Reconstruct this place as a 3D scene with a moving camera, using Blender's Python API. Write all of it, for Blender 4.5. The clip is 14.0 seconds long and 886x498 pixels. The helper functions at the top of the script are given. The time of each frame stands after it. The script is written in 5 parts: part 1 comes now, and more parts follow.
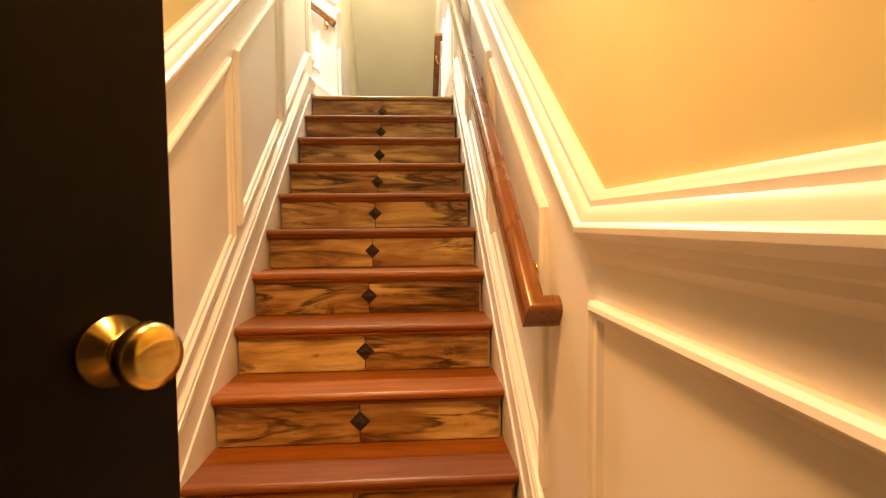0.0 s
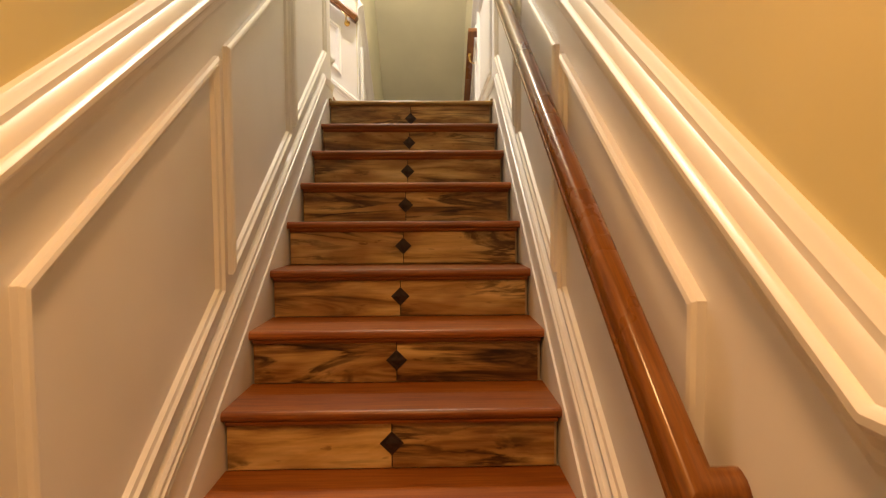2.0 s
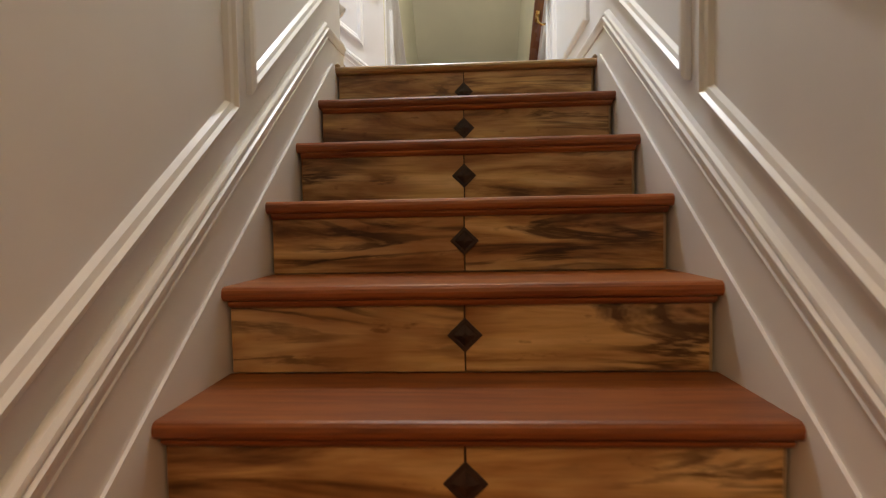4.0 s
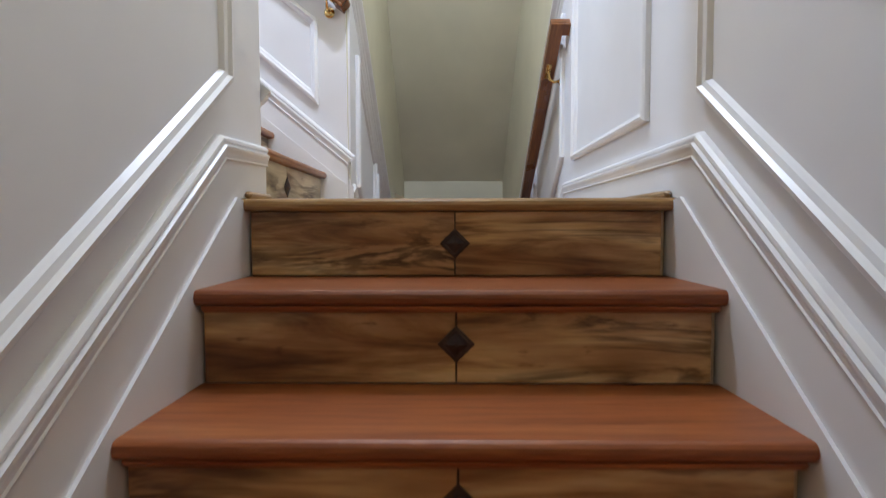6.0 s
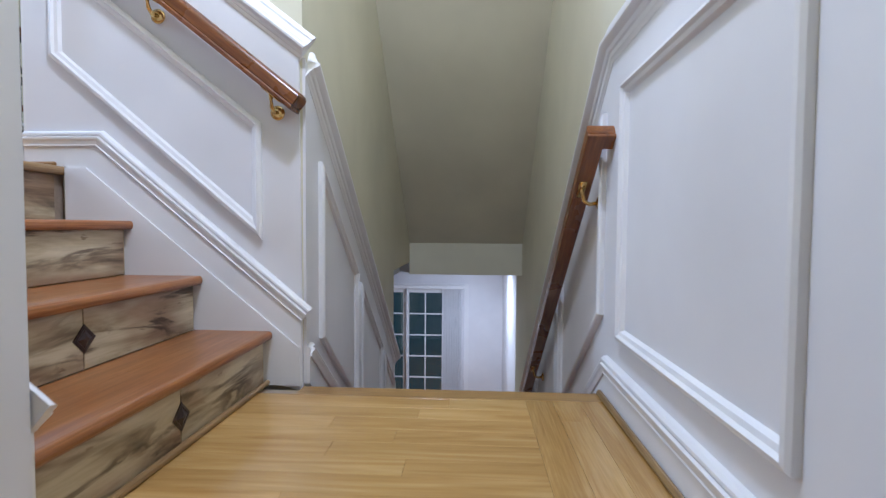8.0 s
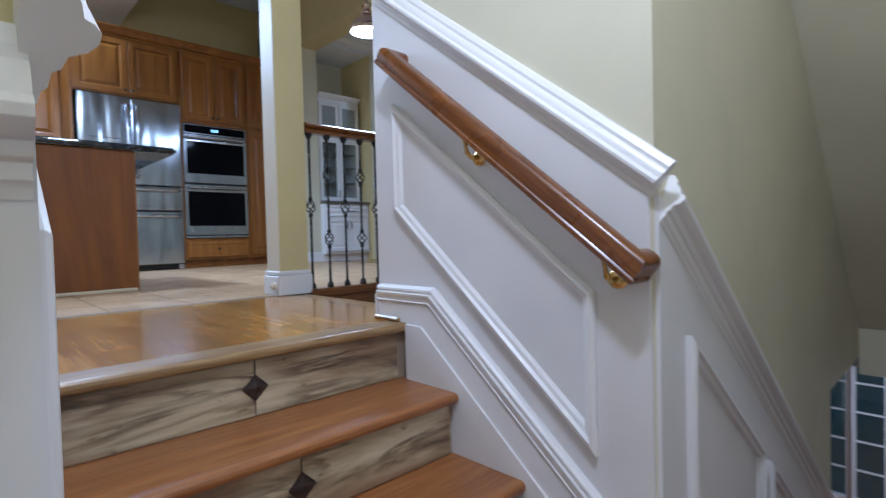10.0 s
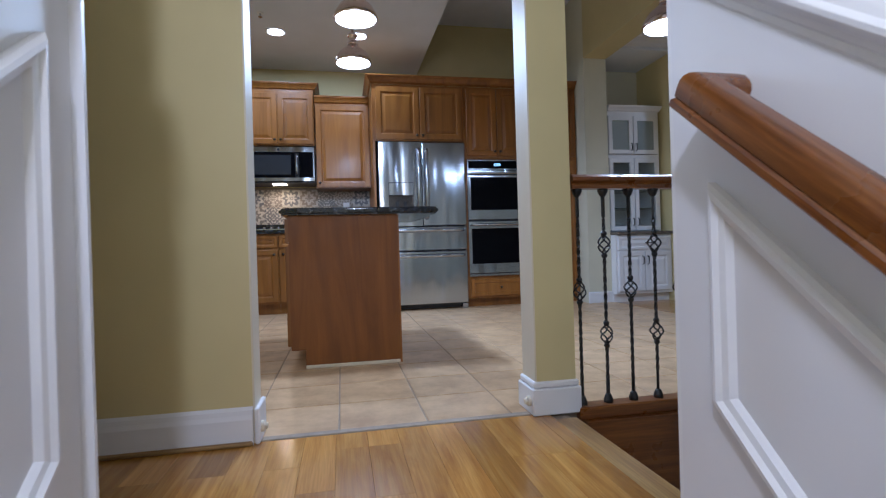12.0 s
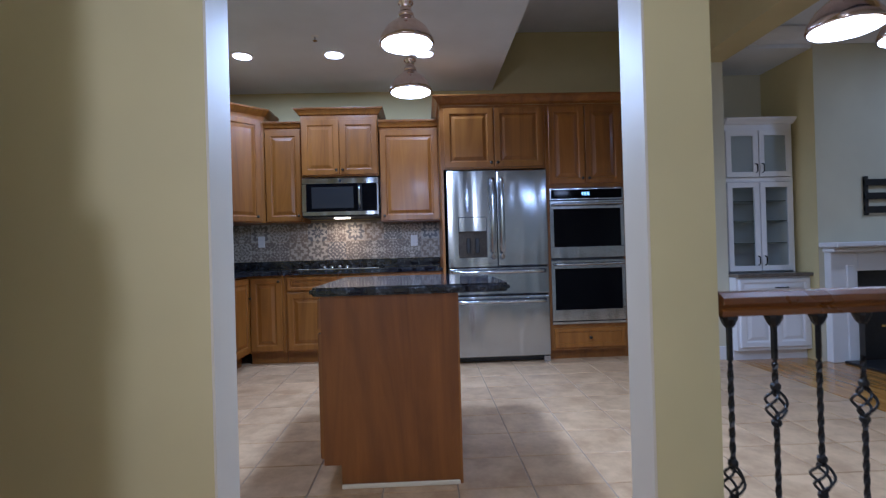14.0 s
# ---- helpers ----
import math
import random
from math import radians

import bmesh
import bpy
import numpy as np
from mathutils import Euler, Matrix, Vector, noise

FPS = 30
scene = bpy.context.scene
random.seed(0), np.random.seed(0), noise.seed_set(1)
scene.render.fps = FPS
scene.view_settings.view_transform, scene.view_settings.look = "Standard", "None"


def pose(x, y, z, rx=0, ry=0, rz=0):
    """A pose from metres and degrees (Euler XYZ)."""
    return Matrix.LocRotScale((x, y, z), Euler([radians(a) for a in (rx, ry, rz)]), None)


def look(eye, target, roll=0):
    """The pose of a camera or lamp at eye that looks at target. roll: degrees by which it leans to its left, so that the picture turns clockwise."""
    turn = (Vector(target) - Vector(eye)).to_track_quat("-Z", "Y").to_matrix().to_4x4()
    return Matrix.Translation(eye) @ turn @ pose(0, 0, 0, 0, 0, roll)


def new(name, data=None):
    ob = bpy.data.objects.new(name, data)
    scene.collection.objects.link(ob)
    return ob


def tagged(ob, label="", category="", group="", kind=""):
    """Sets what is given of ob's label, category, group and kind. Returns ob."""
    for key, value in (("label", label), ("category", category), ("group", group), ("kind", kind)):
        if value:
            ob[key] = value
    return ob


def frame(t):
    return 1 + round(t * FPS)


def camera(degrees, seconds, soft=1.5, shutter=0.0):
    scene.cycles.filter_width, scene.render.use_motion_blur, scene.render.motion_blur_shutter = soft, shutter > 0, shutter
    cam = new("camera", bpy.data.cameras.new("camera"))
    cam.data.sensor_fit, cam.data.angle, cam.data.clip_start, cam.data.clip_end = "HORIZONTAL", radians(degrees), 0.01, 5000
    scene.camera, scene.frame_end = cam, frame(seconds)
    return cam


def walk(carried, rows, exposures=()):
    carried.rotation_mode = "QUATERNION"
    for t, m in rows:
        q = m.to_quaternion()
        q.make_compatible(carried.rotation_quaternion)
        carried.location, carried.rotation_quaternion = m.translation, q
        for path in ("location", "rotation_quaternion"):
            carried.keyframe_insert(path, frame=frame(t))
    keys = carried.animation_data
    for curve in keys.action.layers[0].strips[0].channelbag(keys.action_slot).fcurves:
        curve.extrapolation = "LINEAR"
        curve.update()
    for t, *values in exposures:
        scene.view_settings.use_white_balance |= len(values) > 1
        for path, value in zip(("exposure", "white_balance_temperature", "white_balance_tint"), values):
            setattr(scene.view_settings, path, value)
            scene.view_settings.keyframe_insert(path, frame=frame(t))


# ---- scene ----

# ---------------------------------------------------------------- camera
cam = camera(82.1, 14.0, soft=1.2, shutter=0.3)
PATH = [
    (0, (0.186, -3.656, -0.9), (0.318, -1.663, -1.002), -0.5),
    (0.5, (0.191, -3.517, -0.844), (0.327, -1.525, -0.948), -0.4),
    (1, (0.142, -3.397, -0.812), (0.274, -1.404, -0.915), -0.2),
    (1.5, (0.092, -3.299, -0.786), (0.206, -1.305, -0.89), -0.2),
    (2, (0.128, -3.148, -0.746), (0.175, -1.151, -0.85), -0.3),
    (2.2, (0.146, -3.062, -0.725), (0.147, -1.065, -0.829), -0.3),
    (4.5, (-0.019, -1.732, -0.531), (-0.124, 0.263, -0.618), -1.1),
    (5, (-0.036, -1.572, -0.363), (-0.086, 0.425, -0.45), -0.4),
    (5.5, (0.012, -1.383, -0.203), (-0.029, 0.614, -0.305), -0.2),
    (6, (-0.004, -1.183, -0.064), (-0.032, 0.815, -0.156), -0.1),
    (6.5, (0.057, -1.012, 0.105), (0.033, 0.987, 0.019), -0.0),
    (7, (0.081, -0.859, 0.24), (0.074, 1.139, 0.154), 0.4),
    (7.2, (0.08, -0.78, 0.313), (0.067, 1.218, 0.227), 0.4),
    (9.3, (0.133, -0.058, 0.868), (-0.745, 1.737, 0.79), -0.8),
    (9.5, (0.1, 0.002, 0.934), (-0.974, 1.688, 0.87), -1.1),
    (10, (-0.006, 0.125, 1.025), (-1.445, 1.513, 0.973), -1.4),
    (10.5, (-0.146, 0.253, 1.167), (-1.797, 1.381, 1.136), -1.5),
    (11, (-0.286, 0.396, 1.271), (-2.074, 1.292, 1.244), -1.8),
    (11.5, (-0.421, 0.498, 1.34), (-2.339, 1.067, 1.329), -1.8),
    (12, (-0.633, 0.617, 1.377), (-2.594, 1.008, 1.373), -1.7),
    (12.5, (-0.826, 0.716, 1.407), (-2.802, 1.026, 1.409), -1.5),
    (13, (-0.975, 0.797, 1.546), (-2.966, 0.992, 1.552), -1.6),
    (13.5, (-1.153, 0.815, 1.616), (-3.148, 0.95, 1.624), -1.6),
    (14, (-1.272, 0.795, 1.758), (-3.271, 0.868, 1.768), -1.6),
]
walk(cam, [(t, look(e, g, r)) for t, e, g, r in PATH],
     exposures=[(0, 1.62, 9800, 14), (0.5, 1.3, 9700, 15), (1, 1.1, 9500, 16), (2.2, 0.75, 8600, 14), (4.5, 0.5, 6200, 12), (7.2, 0.27, 5280, 14), (9.5, -0.38, 5180, 15), (11.5, -0.68, 5380, 17), (14, -0.82, 5080, 22)])

# ---------------------------------------------------------------- plan
RISE, RUN, STEPS = 0.185, 0.241, 11
LOW = -RISE * STEPS           # foyer floor
TOP = RISE * 4                # kitchen and hall floor
XL, XR = -0.515, 0.54         # faces of the walls of the stair
YF, YN = 1.22, 0.165           # walls of the short upper flight
KX = -2.435                   # face of the wall between hall and kitchen
BACK = -6.72                  # kitchen back wall
CEIL = 3.48

# ---------------------------------------------------------------- light
world = bpy.data.worlds.new("world")
scene.world = world
world.use_nodes = True
world.node_tree.nodes["Background"].inputs[0].default_value = (0.02, 0.03, 0.06, 1)
world.node_tree.nodes["Background"].inputs[1].default_value = 0.3


def lamp(name, kind, where, watts, colour, size=0.1, target=None, spot=120):
    data = bpy.data.lights.new(name, kind)
    data.energy, data.color = watts, colour
    if kind == "AREA":
        data.shape, data.size = "DISK", size
    else:
        data.shadow_soft_size = size
    if kind == "SPOT":
        data.spot_size, data.spot_blend = radians(spot), 0.7
    ob = new(name, data)
    ob.matrix_world = look(where, target or (where[0], where[1] + 0.0001, where[2] - 1))
    return ob


WARM, COOL = (1.0, 0.57, 0.27), (0.66, 0.83, 1.0)
foyer_light = lamp("foyer_light", "AREA", (0.0, -3.0, 0.44), 9.6, WARM, 0.28)
foyer_light.data.spread = radians(148)      # beam narrowed to keep it off the higher steps; fixture unseen
lamp("stairwell_light", "POINT", (-0.22, 0.36, 2.5), 82, (0.90, 0.93, 1.0), 0.07)
PENDANTS = [(-3.66, 0.739, 2.735), (-4.33, 0.739, 2.72), (-3.13, 2.405, 2.556), (-3.22, 2.775, 2.565)]
for p in PENDANTS:
    lamp("pendant_light", "AREA", (p[0], p[1], p[2] - 0.012), 42 if p[1] < 1 else 13, COOL, 0.17)
DOWNLIGHTS = [(-5.67, -0.715), (-5.67, 0.065), (-5.67, 0.84)]
for x, y in DOWNLIGHTS:
    lamp("downlight", "AREA", (x, y, CEIL - 0.02), 21, COOL, 0.13)
lamp("hood_light", "AREA", (-6.45, -0.03, 2.105), 4.5, (1.0, 0.72, 0.4), 0.06)
# unseen lamp added to brighten the family room and its niche
lamp("family_room_light", "AREA", (-4.2, 5.2, 3.4), 21, COOL, 0.3)
# added fill for the room downstairs, with no fixture of its own
lamp("lower_room_light", "AREA", (0.0, 6.6, -0.03), 40, (0.9, 0.95, 1.0), 0.4)

# ---------------------------------------------------------------- materials


def material(name, colour, rough=0.5, metal=0.0):
    m = bpy.data.materials.new(name)
    m.use_nodes = True
    b = m.node_tree.nodes["Principled BSDF"]
    b.inputs["Base Color"].default_value = (*colour, 1)
    b.inputs["Roughness"].default_value = rough
    b.inputs["Metallic"].default_value = metal
    return m, m.node_tree, b


def node(tree, kind, **sockets):
    n = tree.nodes.new(kind)
    for key, value in sockets.items():
        n.inputs[key.replace("_", " ")].default_value = value
    return n


def coords(tree, scale=(1, 1, 1), shuffle=0.0, turn=None):
    """Object coordinates, scaled, and moved by a random amount from piece to piece."""
    tc = node(tree, "ShaderNodeTexCoord")
    mp = node(tree, "ShaderNodeMapping")
    mp.inputs["Scale"].default_value = scale
    source = tc.outputs["Object"]
    if turn:
        rot = node(tree, "ShaderNodeMapping")
        rot.inputs["Rotation"].default_value = turn
        tree.links.new(source, rot.inputs["Vector"])
        source = rot.outputs[0]
    tree.links.new(source, mp.inputs["Vector"])
    if shuffle:
        info = node(tree, "ShaderNodeObjectInfo")
        mul = node(tree, "ShaderNodeVectorMath")
        mul.operation = "MULTIPLY"
        mul.inputs[1].default_value = (shuffle, shuffle * 1.7, shuffle * 0.6)
        tree.links.new(info.outputs["Random"], mul.inputs[0])
        tree.links.new(mul.outputs[0], mp.inputs["Location"])
    return mp.outputs[0]


def ramp(tree, value, stops):
    r = node(tree, "ShaderNodeValToRGB")
    els = r.color_ramp.elements
    while len(els) < len(stops):
        els.new(0.5)
    for e, (p, c) in zip(els, stops):
        e.position, e.color = p, (*c, 1)
    tree.links.new(value, r.inputs[0])
    return r.outputs[0]


def mix(tree, fac, a, b, how="MIX"):
    n = tree.nodes.new("ShaderNodeMix")
    n.data_type, n.blend_type = "RGBA", how
    for sock, v in ((n.inputs[0], fac), (n.inputs[6], a), (n.inputs[7], b)):
        if isinstance(v, (int, float)):
            sock.default_value = v
        elif isinstance(v, tuple):
            sock.default_value = (*v, 1)
        else:
            tree.links.new(v, sock)
    return n.outputs[2]


def bump(tree, b, height, strength, distance=0.002):
    n = node(tree, "ShaderNodeBump", Strength=strength, Distance=distance)
    tree.links.new(height, n.inputs["Height"])
    tree.links.new(n.outputs[0], b.inputs["Normal"])


def noise_tex(tree, vec, scale, detail=4.0, rough=0.55, distort=0.0):
    n = node(tree, "ShaderNodeTexNoise", Scale=scale, Detail=detail, Roughness=rough, Distortion=distort)
    tree.links.new(vec, n.inputs["Vector"])
    return n.outputs["Fac"]


def paint(name, colour, rough, grain=260, depth=0.12):
    """Rolled wall paint or brushed trim paint: fine orange peel and faint large stains."""
    m, t, b = material(name, colour, rough)
    v = coords(t)
    big = noise_tex(t, v, 1.7, 3)
    lo, hi = tuple(c * 0.93 for c in colour), tuple(min(c * 1.05, 0.95) for c in colour)
    t.links.new(ramp(t, big, [(0.3, lo), (0.7, hi)]), b.inputs["Base Color"])
    fine = noise_tex(t, v, grain, 2)
    bump(t, b, fine, depth, 0.001)
    r = node(t, "ShaderNodeMapRange", To_Min=rough * 0.85, To_Max=min(1, rough * 1.2))
    t.links.new(noise_tex(t, v, 9, 3), r.inputs[0])
    t.links.new(r.outputs[0], b.inputs["Roughness"])
    return m


def wood(name, dark, mid, light, along="x", rough=0.3, scale=1.0, shuffle=9.0, coat=0.25, contrast=1.0, turn=None, spread=(0.88, 1.10)):
    """Boards with long pores and flowing figure along one axis."""
    m, t, b = material(name, mid, rough)
    s = {"x": (1.2, 14, 14), "y": (14, 1.2, 14), "z": (14, 14, 1.2)}[along]
    v = coords(t, tuple(c * scale for c in s), shuffle, turn)
    fig = noise_tex(t, v, 1.1, 5, 0.6, 1.6)
    col = ramp(t, fig, [(0.30, dark), (0.5, mid), (0.72, light)])
    s2 = {"x": (6, 190, 190), "y": (190, 6, 190), "z": (190, 190, 6)}[along]
    pores = noise_tex(t, coords(t, s2, shuffle, turn), 1.0, 2)
    pc = ramp(t, pores, [(0.42, (0.55, 0.5, 0.45)), (0.58, (1, 1, 1))])
    col = mix(t, 0.55 * contrast, col, pc, "MULTIPLY")
    info = node(t, "ShaderNodeObjectInfo")
    tone = node(t, "ShaderNodeMapRange", To_Min=spread[0], To_Max=spread[1])
    t.links.new(info.outputs["Random"], tone.inputs[0])
    hsv = node(t, "ShaderNodeHueSaturation")
    t.links.new(col, hsv.inputs["Color"])
    t.links.new(tone.outputs[0], hsv.inputs["Value"])
    t.links.new(hsv.outputs[0], b.inputs["Base Color"])
    b.inputs["Coat Weight"].default_value = coat
    b.inputs["Coat Roughness"].default_value = 0.15
    r = node(t, "ShaderNodeMapRange", To_Min=rough * 0.8, To_Max=rough * 1.5)
    t.links.new(noise_tex(t, coords(t), 6, 4), r.inputs[0])
    t.links.new(r.outputs[0], b.inputs["Roughness"])
    bump(t, b, pores, 0.08, 0.001)
    return m


WHITE = paint("white_trim_paint", (0.80, 0.79, 0.80), 0.32, 120, 0.05)
WHITE_FLAT = paint("white_panel_paint", (0.76, 0.75, 0.77), 0.42, 180, 0.08)
BEIGE = paint("khaki_wall_paint", (0.64, 0.54, 0.275), 0.6)
# yellower than CREAM, for the walls of the lower flight
GOLD = paint("golden_stair_paint", (0.645, 0.58, 0.33), 0.6)
CREAM = paint("pale_stairwell_paint", (0.65, 0.615, 0.47), 0.65)
CEILING = paint("ceiling_paint", (0.76, 0.79, 0.85), 0.8)
JAMB = paint("cream_jamb_paint", (0.70, 0.62, 0.48), 0.5)
TREAD = wood("stained_tread_oak", (0.20, 0.050, 0.011), (0.31, 0.090, 0.020), (0.39, 0.132, 0.033), "x", 0.38, coat=0.0, spread=(0.76, 1.18))
TREAD_Y = wood("stained_tread_oak_across", (0.27, 0.095, 0.026), (0.36, 0.14, 0.040), (0.44, 0.20, 0.065), "y", 0.3)
OAK_X = wood("floor_oak_x", (0.36, 0.145, 0.024), (0.51, 0.235, 0.044), (0.63, 0.32, 0.072), "x", 0.2, coat=0.45, contrast=0.5, spread=(0.76, 1.12))
OAK_Y = wood("floor_oak_y", (0.36, 0.145, 0.024), (0.51, 0.235, 0.044), (0.63, 0.32, 0.072), "y", 0.2, coat=0.45, contrast=0.5, spread=(0.76, 1.12))
NOSE_Y = wood("nosing_oak", (0.25, 0.145, 0.058), (0.33, 0.205, 0.085), (0.41, 0.27, 0.12), "y", 0.3)
NOSE_X = wood("nosing_oak_x", (0.33, 0.17, 0.050), (0.43, 0.245, 0.078), (0.52, 0.33, 0.12), "x", 0.3)
LAND_X = wood("landing_oak_x", (0.40, 0.215, 0.058), (0.51, 0.30, 0.092), (0.60, 0.385, 0.14), "x", 0.2, coat=0.45, contrast=0.4)
LAND_Y = wood("landing_oak_y", (0.40, 0.215, 0.058), (0.51, 0.30, 0.092), (0.60, 0.385, 0.14), "y", 0.2, coat=0.45, contrast=0.4)
NEWEL = wood("yellow_oak_newel", (0.20, 0.085, 0.016), (0.31, 0.145, 0.030), (0.40, 0.21, 0.05), "z", 0.3)
OAKS = (0.11, 0.030, 0.005), (0.205, 0.067, 0.011), (0.285, 0.107, 0.020)
SLOPE = math.atan(RISE / RUN)
RAIL_X = wood("handrail_oak_x", *OAKS, "x", 0.25, 1.2, contrast=0.9)
RAIL_Y = wood("handrail_oak_y", *OAKS, "y", 0.25, 1.2, contrast=0.9)
RAIL_UP = wood("handrail_oak_rising", *OAKS, "y", 0.25, 1.2, contrast=0.9, turn=(-SLOPE, 0, 0))
RAIL_DOWN = wood("handrail_oak_falling", *OAKS, "y", 0.25, 1.2, contrast=0.9, turn=(SLOPE, 0, 0))
RAIL_SIDE = wood("handrail_oak_side", *OAKS, "x", 0.25, 1.2, contrast=0.9, turn=(0, -SLOPE, 0))
MAPLE = wood("cabinet_maple", (0.185, 0.063, 0.007), (0.255, 0.092, 0.011), (0.32, 0.125, 0.018), "z", 0.34, 0.45, 5.0, 0.08, 0.18)
CHERRY = wood("island_veneer", (0.165, 0.050, 0.005), (0.225, 0.074, 0.007), (0.285, 0.10, 0.011), "z", 0.48, 0.5, 0.0, 0.0, 0.15)


def spalted(name, along, tones):
    """Wood-look porcelain: pale tan planks with dark running veins."""
    m, t, b = material(name, (0.5, 0.36, 0.2), 0.38)
    def sc(l, c):
        return (l, c, c) if along == "x" else (c, l, c)
    base = ramp(t, noise_tex(t, coords(t, sc(2.0, 15), 23.0), 1.0, 6, 0.58, 0.7), list(zip((0.31, 0.41, 0.51, 0.66), tones)))
    veins = noise_tex(t, coords(t, sc(1.5, 10), 41.0), 1.0, 5, 0.58, 1.2)
    vr = ramp(t, veins, [(0.44, (1, 1, 1)), (0.488, (0.10, 0.05, 0.03)), (0.512, (0.10, 0.05, 0.03)), (0.56, (1, 1, 1))])
    patch = noise_tex(t, coords(t, sc(2.0, 6), 13.0), 1.0, 3)
    pr = ramp(t, patch, [(0.42, (0.06, 0.06, 0.06)), (0.60, (1, 1, 1))])
    col = mix(t, pr, base, mix(t, 0.9, base, vr, "MULTIPLY"))
    cloud = ramp(t, noise_tex(t, coords(t, sc(3.0, 9), 31.0), 1.0, 2), [(0.37, (0.55, 0.36, 0.28)), (0.58, (1.15, 1.15, 1.12))])
    col = mix(t, 0.75, col, cloud, "MULTIPLY")
    fine = ramp(t, noise_tex(t, coords(t, sc(6, 120), 5.0), 1.0, 3), [(0.35, (0.80, 0.77, 0.72)), (0.6, (1.05, 1.05, 1.05))])
    col = mix(t, 0.5, col, fine, "MULTIPLY")
    spots = noise_tex(t, coords(t, sc(14, 40), 7.0), 1.0, 3)
    sr = ramp(t, spots, [(0.66, (1, 1, 1)), (0.74, (0.35, 0.25, 0.18))])
    t.links.new(mix(t, 0.7, col, sr, "MULTIPLY"), b.inputs["Base Color"])
    bump(t, b, veins, 0.1, 0.001)
    return m


TILEWOOD_X = spalted("spalted_tile_x", "x", ((0.10, 0.040, 0.015), (0.32, 0.17, 0.065), (0.56, 0.365, 0.155), (0.72, 0.54, 0.28)))
TILEWOOD_Y = spalted("spalted_tile_y", "y", ((0.14, 0.105, 0.07), (0.33, 0.265, 0.17), (0.46, 0.39, 0.265), (0.58, 0.51, 0.37)))


def mottled(name, dark, light, rough, scale, spread=(0.35, 0.65), relief=0.1, shuffle=5.0):
    m, t, b = material(name, light, rough)
    v = coords(t, (1, 1, 1), shuffle)
    a = noise_tex(t, v, scale, 6, 0.65)
    t.links.new(ramp(t, a, [(spread[0], dark), (spread[1], light)]), b.inputs["Base Color"])
    bump(t, b, noise_tex(t, v, scale * 7, 3), relief, 0.001)
    return m, t, b


BRONZE = mottled("dark_bronze_tile", (0.016, 0.009, 0.008), (0.05, 0.026, 0.021), 0.35, 60)[0]
FLOORTILE = mottled("beige_floor_tile", (0.40, 0.245, 0.125), (0.60, 0.40, 0.22), 0.34, 7)[0]
GROUT = mottled("grout", (0.29, 0.225, 0.17), (0.37, 0.295, 0.225), 0.9, 30)[0]
# tan backing whose colour holds the shade at the riser ends
RISER_SHADE = mottled("riser_caulk", (0.36, 0.29, 0.19), (0.48, 0.40, 0.28), 0.8, 40)[0]
SEAM = mottled("riser_seam", (0.05, 0.028, 0.015), (0.09, 0.055, 0.03), 0.8, 40)[0]
IRON = mottled("wrought_iron", (0.004, 0.0035, 0.0035), (0.012, 0.010, 0.010), 0.42, 70)[0]
BLACK = mottled("black_plastic", (0.012, 0.012, 0.013), (0.02, 0.02, 0.022), 0.4, 40)[0]
DOORBLACK = mottled("dark_door_paint", (0.004, 0.0035, 0.0035), (0.008, 0.007, 0.007), 0.5, 12)
DOORBLACK[2].inputs["Specular IOR Level"].default_value = 0.12
DOORBLACK = DOORBLACK[0]
BRASS = mottled("polished_brass", (0.70, 0.47, 0.16), (0.82, 0.60, 0.25), 0.22, 40, relief=0.02)
BRASS[2].inputs["Metallic"].default_value = 1
BRASS = BRASS[0]
NICKEL = mottled("dark_nickel_knob", (0.06, 0.05, 0.045), (0.10, 0.09, 0.08), 0.3, 60, relief=0.02)
NICKEL[2].inputs["Metallic"].default_value = 1
NICKEL = NICKEL[0]
COPPER = mottled("copper_shade", (0.74, 0.57, 0.52), (0.86, 0.71, 0.66), 0.16, 30, relief=0.01)
COPPER[2].inputs["Metallic"].default_value = 1
COPPER = COPPER[0]


def steel():
    m, t, b = material("brushed_steel", (0.49, 0.52, 0.57), 0.2, 1.0)
    s = noise_tex(t, coords(t, (500, 500, 3)), 1.0, 2)
    r = node(t, "ShaderNodeMapRange", To_Min=0.13, To_Max=0.23)
    t.links.new(s, r.inputs[0])
    t.links.new(r.outputs[0], b.inputs["Roughness"])
    b.inputs["Anisotropic"].default_value = 0.5
    wave = noise_tex(t, coords(t, (7, 7, 0.7)), 1.0, 1)
    bump(t, b, wave, 0.8, 0.025)
    return m


STEEL = steel()
BLACKGLASS, _, _b = material("black_oven_glass", (0.003, 0.003, 0.004), 0.08)
_b.inputs["Specular IOR Level"].default_value = 0.09
GREYGLASS = material("grey_microwave_window", (0.022, 0.024, 0.028), 0.25)[0]


def granite():
    m, t, b = material("dark_granite", (0.03, 0.03, 0.035), 0.06)
    v = coords(t)
    big = ramp(t, noise_tex(t, v, 17, 6, 0.7, 0.8), [(0.42, (0.006, 0.006, 0.009)), (0.56, (0.028, 0.032, 0.042)), (0.72, (0.15, 0.17, 0.20))])
    vo = node(t, "ShaderNodeTexVoronoi", Scale=130)
    t.links.new(v, vo.inputs["Vector"])
    fl = ramp(t, vo.outputs["Distance"], [(0.0, (1.8, 1.8, 1.9)), (0.3, (0.8, 0.8, 0.8))])
    t.links.new(mix(t, 0.8, big, fl, "MULTIPLY"), b.inputs["Base Color"])
    return m


GRANITE = granite()
BROWNSTONE = mottled("brown_stone_top", (0.10, 0.08, 0.065), (0.2, 0.17, 0.14), 0.2, 35)[0]


